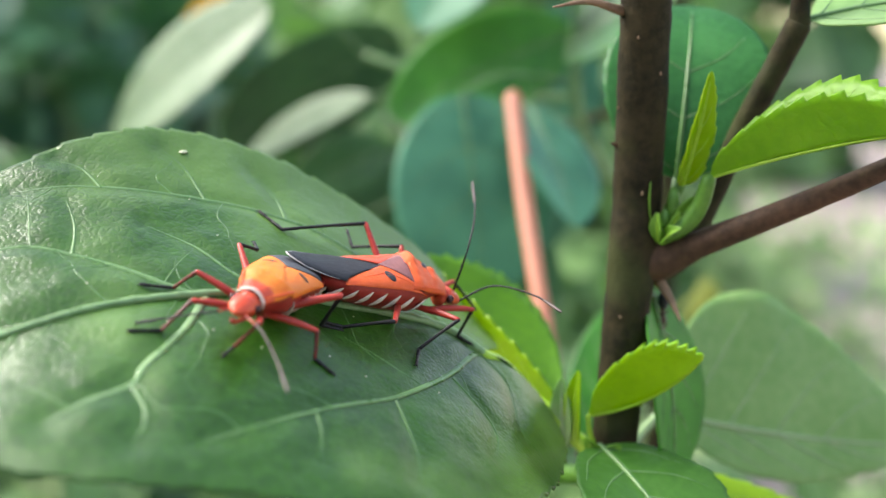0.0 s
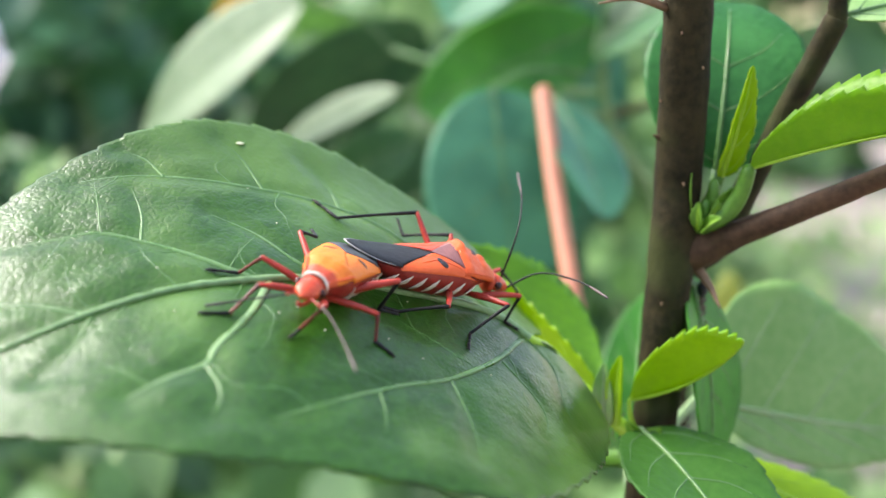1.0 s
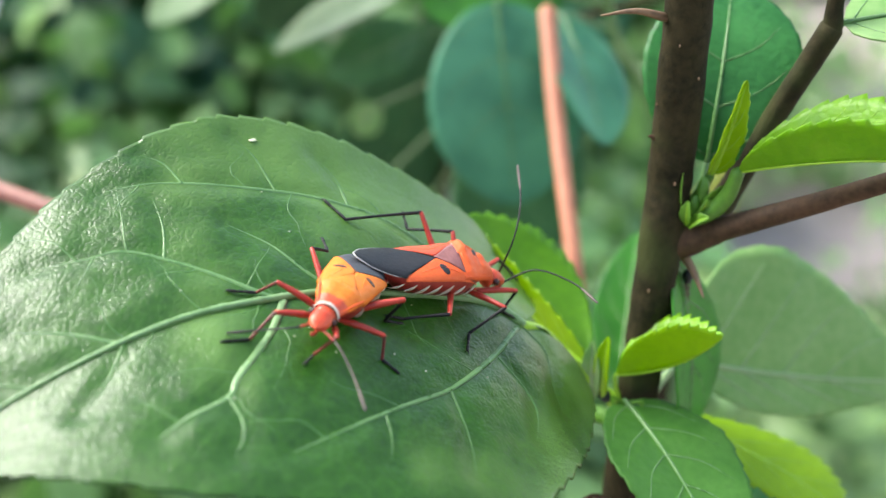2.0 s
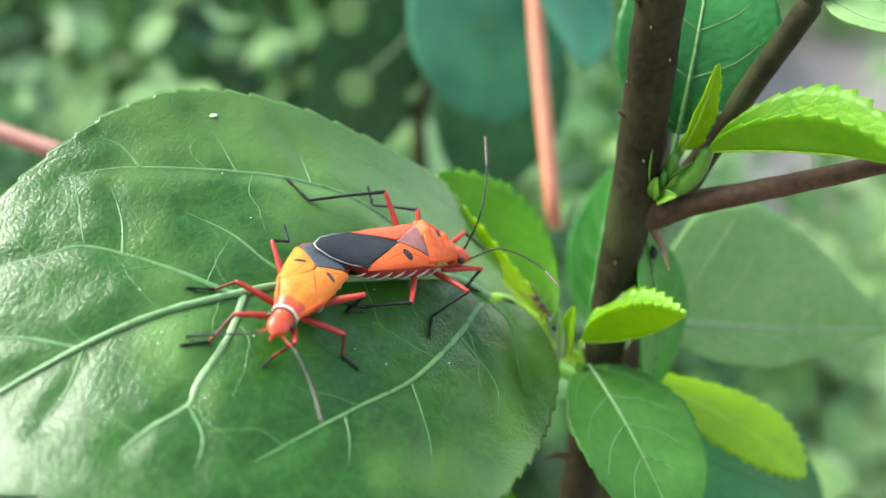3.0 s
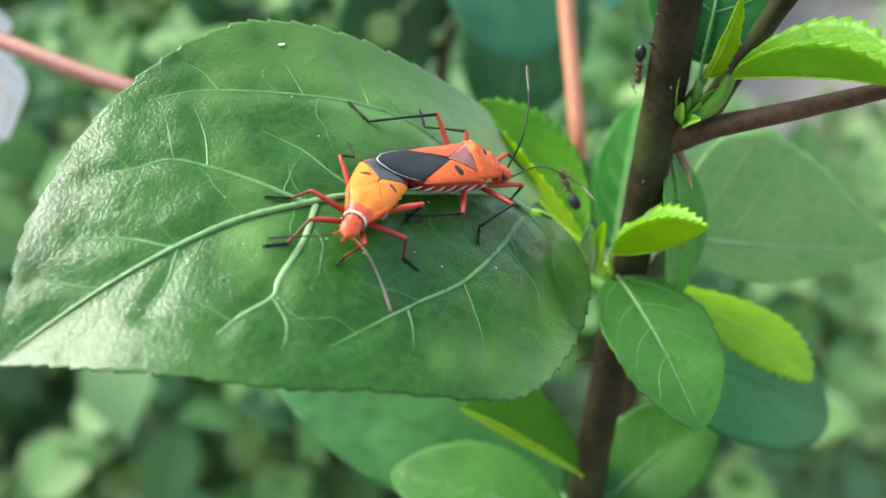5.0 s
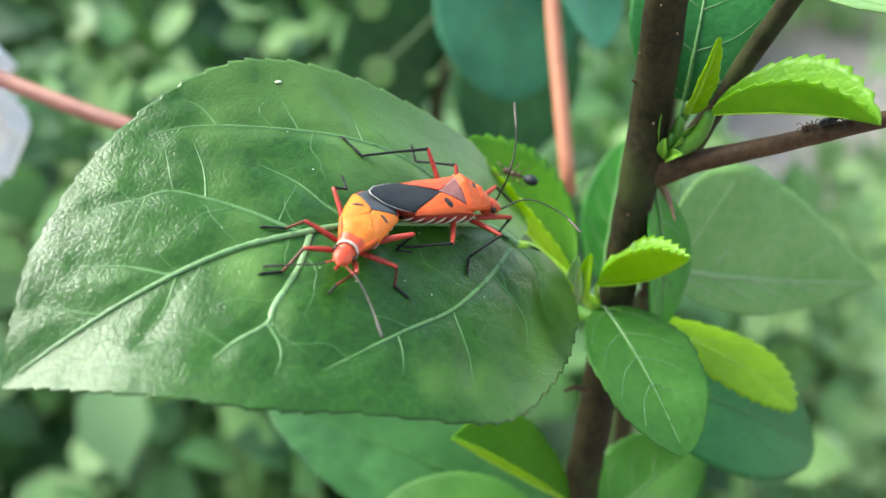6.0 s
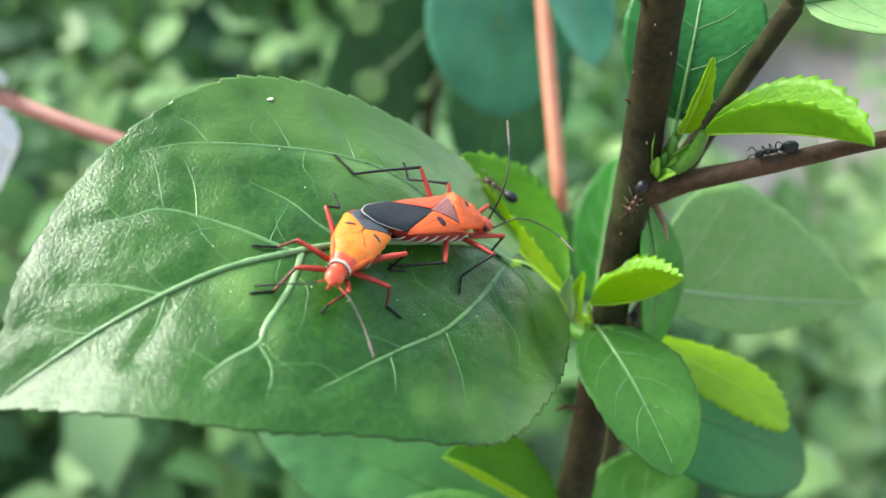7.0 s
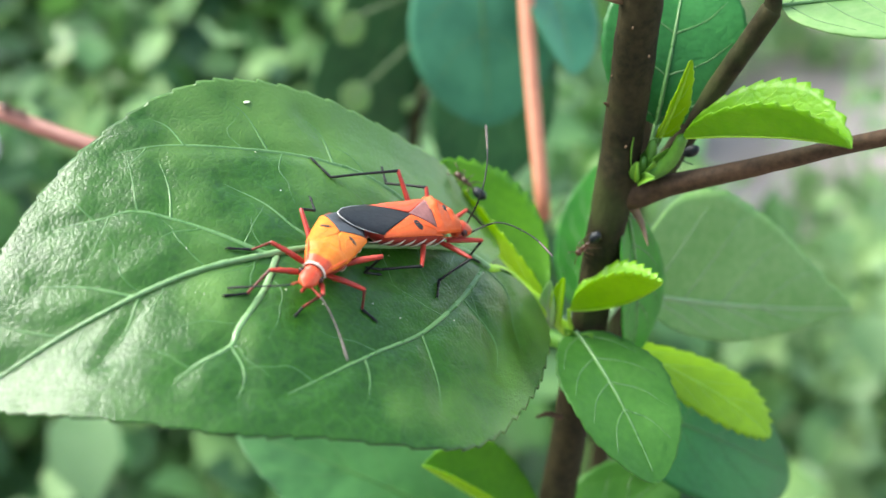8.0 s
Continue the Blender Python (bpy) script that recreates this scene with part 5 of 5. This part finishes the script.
# ---- ants ----
def ant(m, label, size, front, rear_colour):
    """An ant with head, thorax, abdomen, six legs and two feelers; x ahead, feet at z = 0."""
    k = size / 5.6
    ob = thing("ant", m, label, "ant", "ants on the shrub")
    head = part("head", lump((2.1 * k, 0, 0.95 * k), (0.62 * k, 0.52 * k, 0.46 * k), n=8, m=12), front, ob)
    for s in (1, -1):
        part("eye", lump((2.25 * k, 0.42 * s * k, 1.1 * k), (0.13 * k, 0.1 * k, 0.13 * k), n=5, m=8), ANT_BLACK, head)
        part("jaw", tube([(2.6 * k, 0.2 * s * k, 0.8 * k), (2.85 * k, 0.12 * s * k, 0.72 * k)], (0.12 * k, 0.05 * k), 6), front, head)
        part("antenna", tube(spline([v3(p) * k for p in ((2.45, 0.3 * s, 1.15), (2.9, 0.75 * s, 1.7), (3.7, 0.95 * s, 1.1))], 8), (0.08 * k, 0.06 * k, 0.08 * k), 6), front, head)
    part("thorax", joined(lump((1.0 * k, 0, 1.05 * k), (0.62 * k, 0.4 * k, 0.42 * k), n=8, m=10), lump((0.2 * k, 0, 0.95 * k), (0.55 * k, 0.32 * k, 0.34 * k), n=8, m=10)), front, ob)
    part("waist", lump((-0.55 * k, 0, 0.95 * k), (0.25 * k, 0.2 * k, 0.32 * k), n=6, m=8), front, ob)
    part("abdomen", lump((-1.75 * k, 0, 1.05 * k), (1.15 * k, 0.78 * k, 0.76 * k), n=10, m=14), rear_colour, ob, "glossy abdomen")
    for s in (1, -1):
        for x, x2, reach in ((1.2, 2.0, 1.1), (0.7, 0.8, 1.4), (0.2, -0.8, 1.4)):
            line = [v3(p) * k for p in ((x, 0.25 * s, 0.85), ((x + x2) / 2, 0.75 * reach * s * 0.7, 1.6), (x2, reach * s * 0.95, 0.25), (x2 * 1.12, reach * s * 1.1, 0.0))]
            part("leg", tube(spline(line, 12), (0.1 * k, 0.07 * k, 0.05 * k), 6), front, ob)
    return ob


leaf_ant = ant(pose(0, 0, 0), "brown ant with a dark abdomen on a young leaf", 6.4, ANT_BROWN, ANT_BLACK)
stem_ant = ant(pose(0, 0, 0), "rust-coloured ant on the brown stem", 5.8, ANT_RUST, ANT_BLACK)
branch_ant = ant(pose(0, 0, 0), "black ant with a bulging abdomen on the side branch", 6.3, ANT_BLACK, ANT_BLACK)
small_ant = ant(pose(0, 0, 0), "small brown ant on the side branch", 4.2, ANT_BROWN, ANT_BLACK)
low_ant = ant(pose(0, 0, 0), "black ant low on the brown stem", 5.2, ANT_BROWN, ANT_BLACK)
twig_ant = ant(pose(0, 0, 0), "brown ant on the pink flower stalk", 6.0, ANT_BROWN, ANT_BROWN)


def on_branch(x):
    """A place on top of the reddish side branch, by its x."""
    row = (27, 30.5, 38, 45, 52.5, 80, 120)
    y = np.interp(x, row, (131.5, 129.8, 125.6, 121.8, 117.7, 103, 84))
    z = np.interp(x, row, (675.8, 677.6, 681.7, 685.7, 690, 705, 728))
    r = np.interp(x, row, (2.4, 1.7, 1.4, 1.25, 1.15, 1.05, 0.9))
    return (x, y - 0.25 * r, z + 0.93 * r)


def motions():
    """The ants walk; all else stays still."""
    up_leaf, face = (-0.55, 0.45, 0.62), (-0.55, -0.8, 0.18)
    walk(leaf_ant, [(t, frame_at(p, a, n)) for t, p, a, n in (
        (0.0, (18.0, 133.5, 651.0), up_leaf, face), (2.6, (14.8, 132.6, 656.6), up_leaf, face), (3.3, (13.0, 132.9, 660.2), up_leaf, face),
        (3.5, (12.9, 132.9, 660.3), up_leaf, face), (4.0, (12.9, 132.9, 660.5), up_leaf, face), (4.5, (12.9, 132.9, 660.9), (-0.4, 0.3, 0.85), face),
        (4.7, (12.8, 133.1, 662.3), (-0.4, 0.3, 0.85), face), (5.3, (10.8, 135.4, 667.4), up_leaf, face), (5.8, (8.5, 137.5, 670.3), (-0.85, 0.5, 0.1), face),
        (6.0, (6.0, 139.5, 670.2), (-0.85, 0.5, 0.1), face), (6.5, (4.3, 140.3, 669.6), (-0.8, 0.4, 0.3), (-0.3, -0.75, 0.5)),
        (7.0, (3.7, 140.6, 669.9), (-0.8, 0.4, 0.4), (-0.2, -0.7, 0.6)), (7.5, (3.0, 141.0, 670.2), (-0.75, 0.4, 0.5), (-0.2, -0.7, 0.6)),
        (8.0, (2.1, 141.8, 671.0), (-0.75, 0.4, 0.5), (-0.2, -0.7, 0.6)))])
    down, left, front = (0.0, 0.0, -1.0), (-0.97, -0.2, 0.0), (-0.1, -0.99, 0.0)
    walk(stem_ant, [(t, frame_at(p, a, n)) for t, p, a, n in (
        (0.0, (20.6, 124.2, 735.0), down, left), (3.6, (20.3, 128.0, 704.5), down, left), (4.3, (20.4, 129.4, 696.0), down, left), (4.5, (20.4, 130.2, 692.6), down, left),
        (4.7, (20.4, 130.5, 689.0), down, left), (5.0, (20.3, 131.4, 686.0), down, (-1.0, 0.0, 0.0)), (5.5, (22.6, 135.0, 683.5), down, (-0.2, 0.97, 0.0)), (6.55, (22.8, 135.2, 680.5), down, (-0.2, 0.97, 0.0)), (6.8, (20.3, 131.0, 677.6), (0.0, -0.4, -0.9), (-0.97, -0.2, 0.1)),
        (7.0, (22.9, 128.9, 675.4), (-0.3, 0.0, -0.95), front), (7.3, (22.9, 128.9, 673.0), (0.0, 0.0, -1.0), front),
        (7.6, (22.6, 128.8, 668.6), (-0.3, 0.0, -0.95), front), (8.0, (20.4, 129.9, 667.6), (-0.5, 0.3, -0.8), (-0.8, -0.6, 0.0)))])
    along, top = (-0.78, 0.43, -0.44), (-0.3, -0.3, 0.9)
    steps = [(t, frame_at(on_branch(x), along, top)) for t, x in ((0.0, 100), (4.5, 64), (5.8, 51.4), (6.0, 48.5), (6.5, 43.4), (7.0, 41.1), (7.25, 38.4))]
    walk(branch_ant, steps + [(7.5, frame_at((35.2, 133.0, 683.0), (-0.7, 0.6, -0.4), (0.5, -0.4, 0.75))), (8.0, frame_at((32.9, 132.8, 680.9), (-0.75, 0.3, -0.6), (0.4, -0.6, 0.7)))])
    walk(small_ant, [(t, frame_at(p, along, n)) for t, p, n in (
        (0.0, on_branch(93), top), (5.4, on_branch(54), top), (6.0, on_branch(44.7), top), (6.4, on_branch(39.2), top), (6.5, on_branch(37.7), top), (6.6, on_branch(35.9), top),
        (7.0, (31.5, 134.5, 680.0), (-0.2, 0.5, 0.84)), (8.0, (27.0, 135.6, 676.4), (0.0, 0.8, 0.6)))])
    right = (0.97, -0.2, 0.0)
    walk(low_ant, [(t, frame_at(p, down, right)) for t, p in (
        (0.0, (26.4, 133.0, 668.5)), (5.2, (25.2, 132.6, 660.0)), (6.0, (24.7, 131.2, 655.6)), (6.5, (24.7, 131.0, 654.2)), (7.0, (24.5, 131.0, 651.8)), (7.4, (24.2, 131.2, 648.4)), (8.0, (23.4, 131.6, 641.0)))])
    east, over = (0.94, -0.3, -0.15), (0.1, -0.4, 0.9)
    walk(twig_ant, [(t, frame_at(p, east, over)) for t, p in ((0.0, (-140.0, 207.0, 672.0)), (7.0, (-94.0, 190.8, 664.2)), (7.5, (-90.5, 189.6, 663.2)), (8.0, (-87.6, 188.6, 662.6)))])


motions()
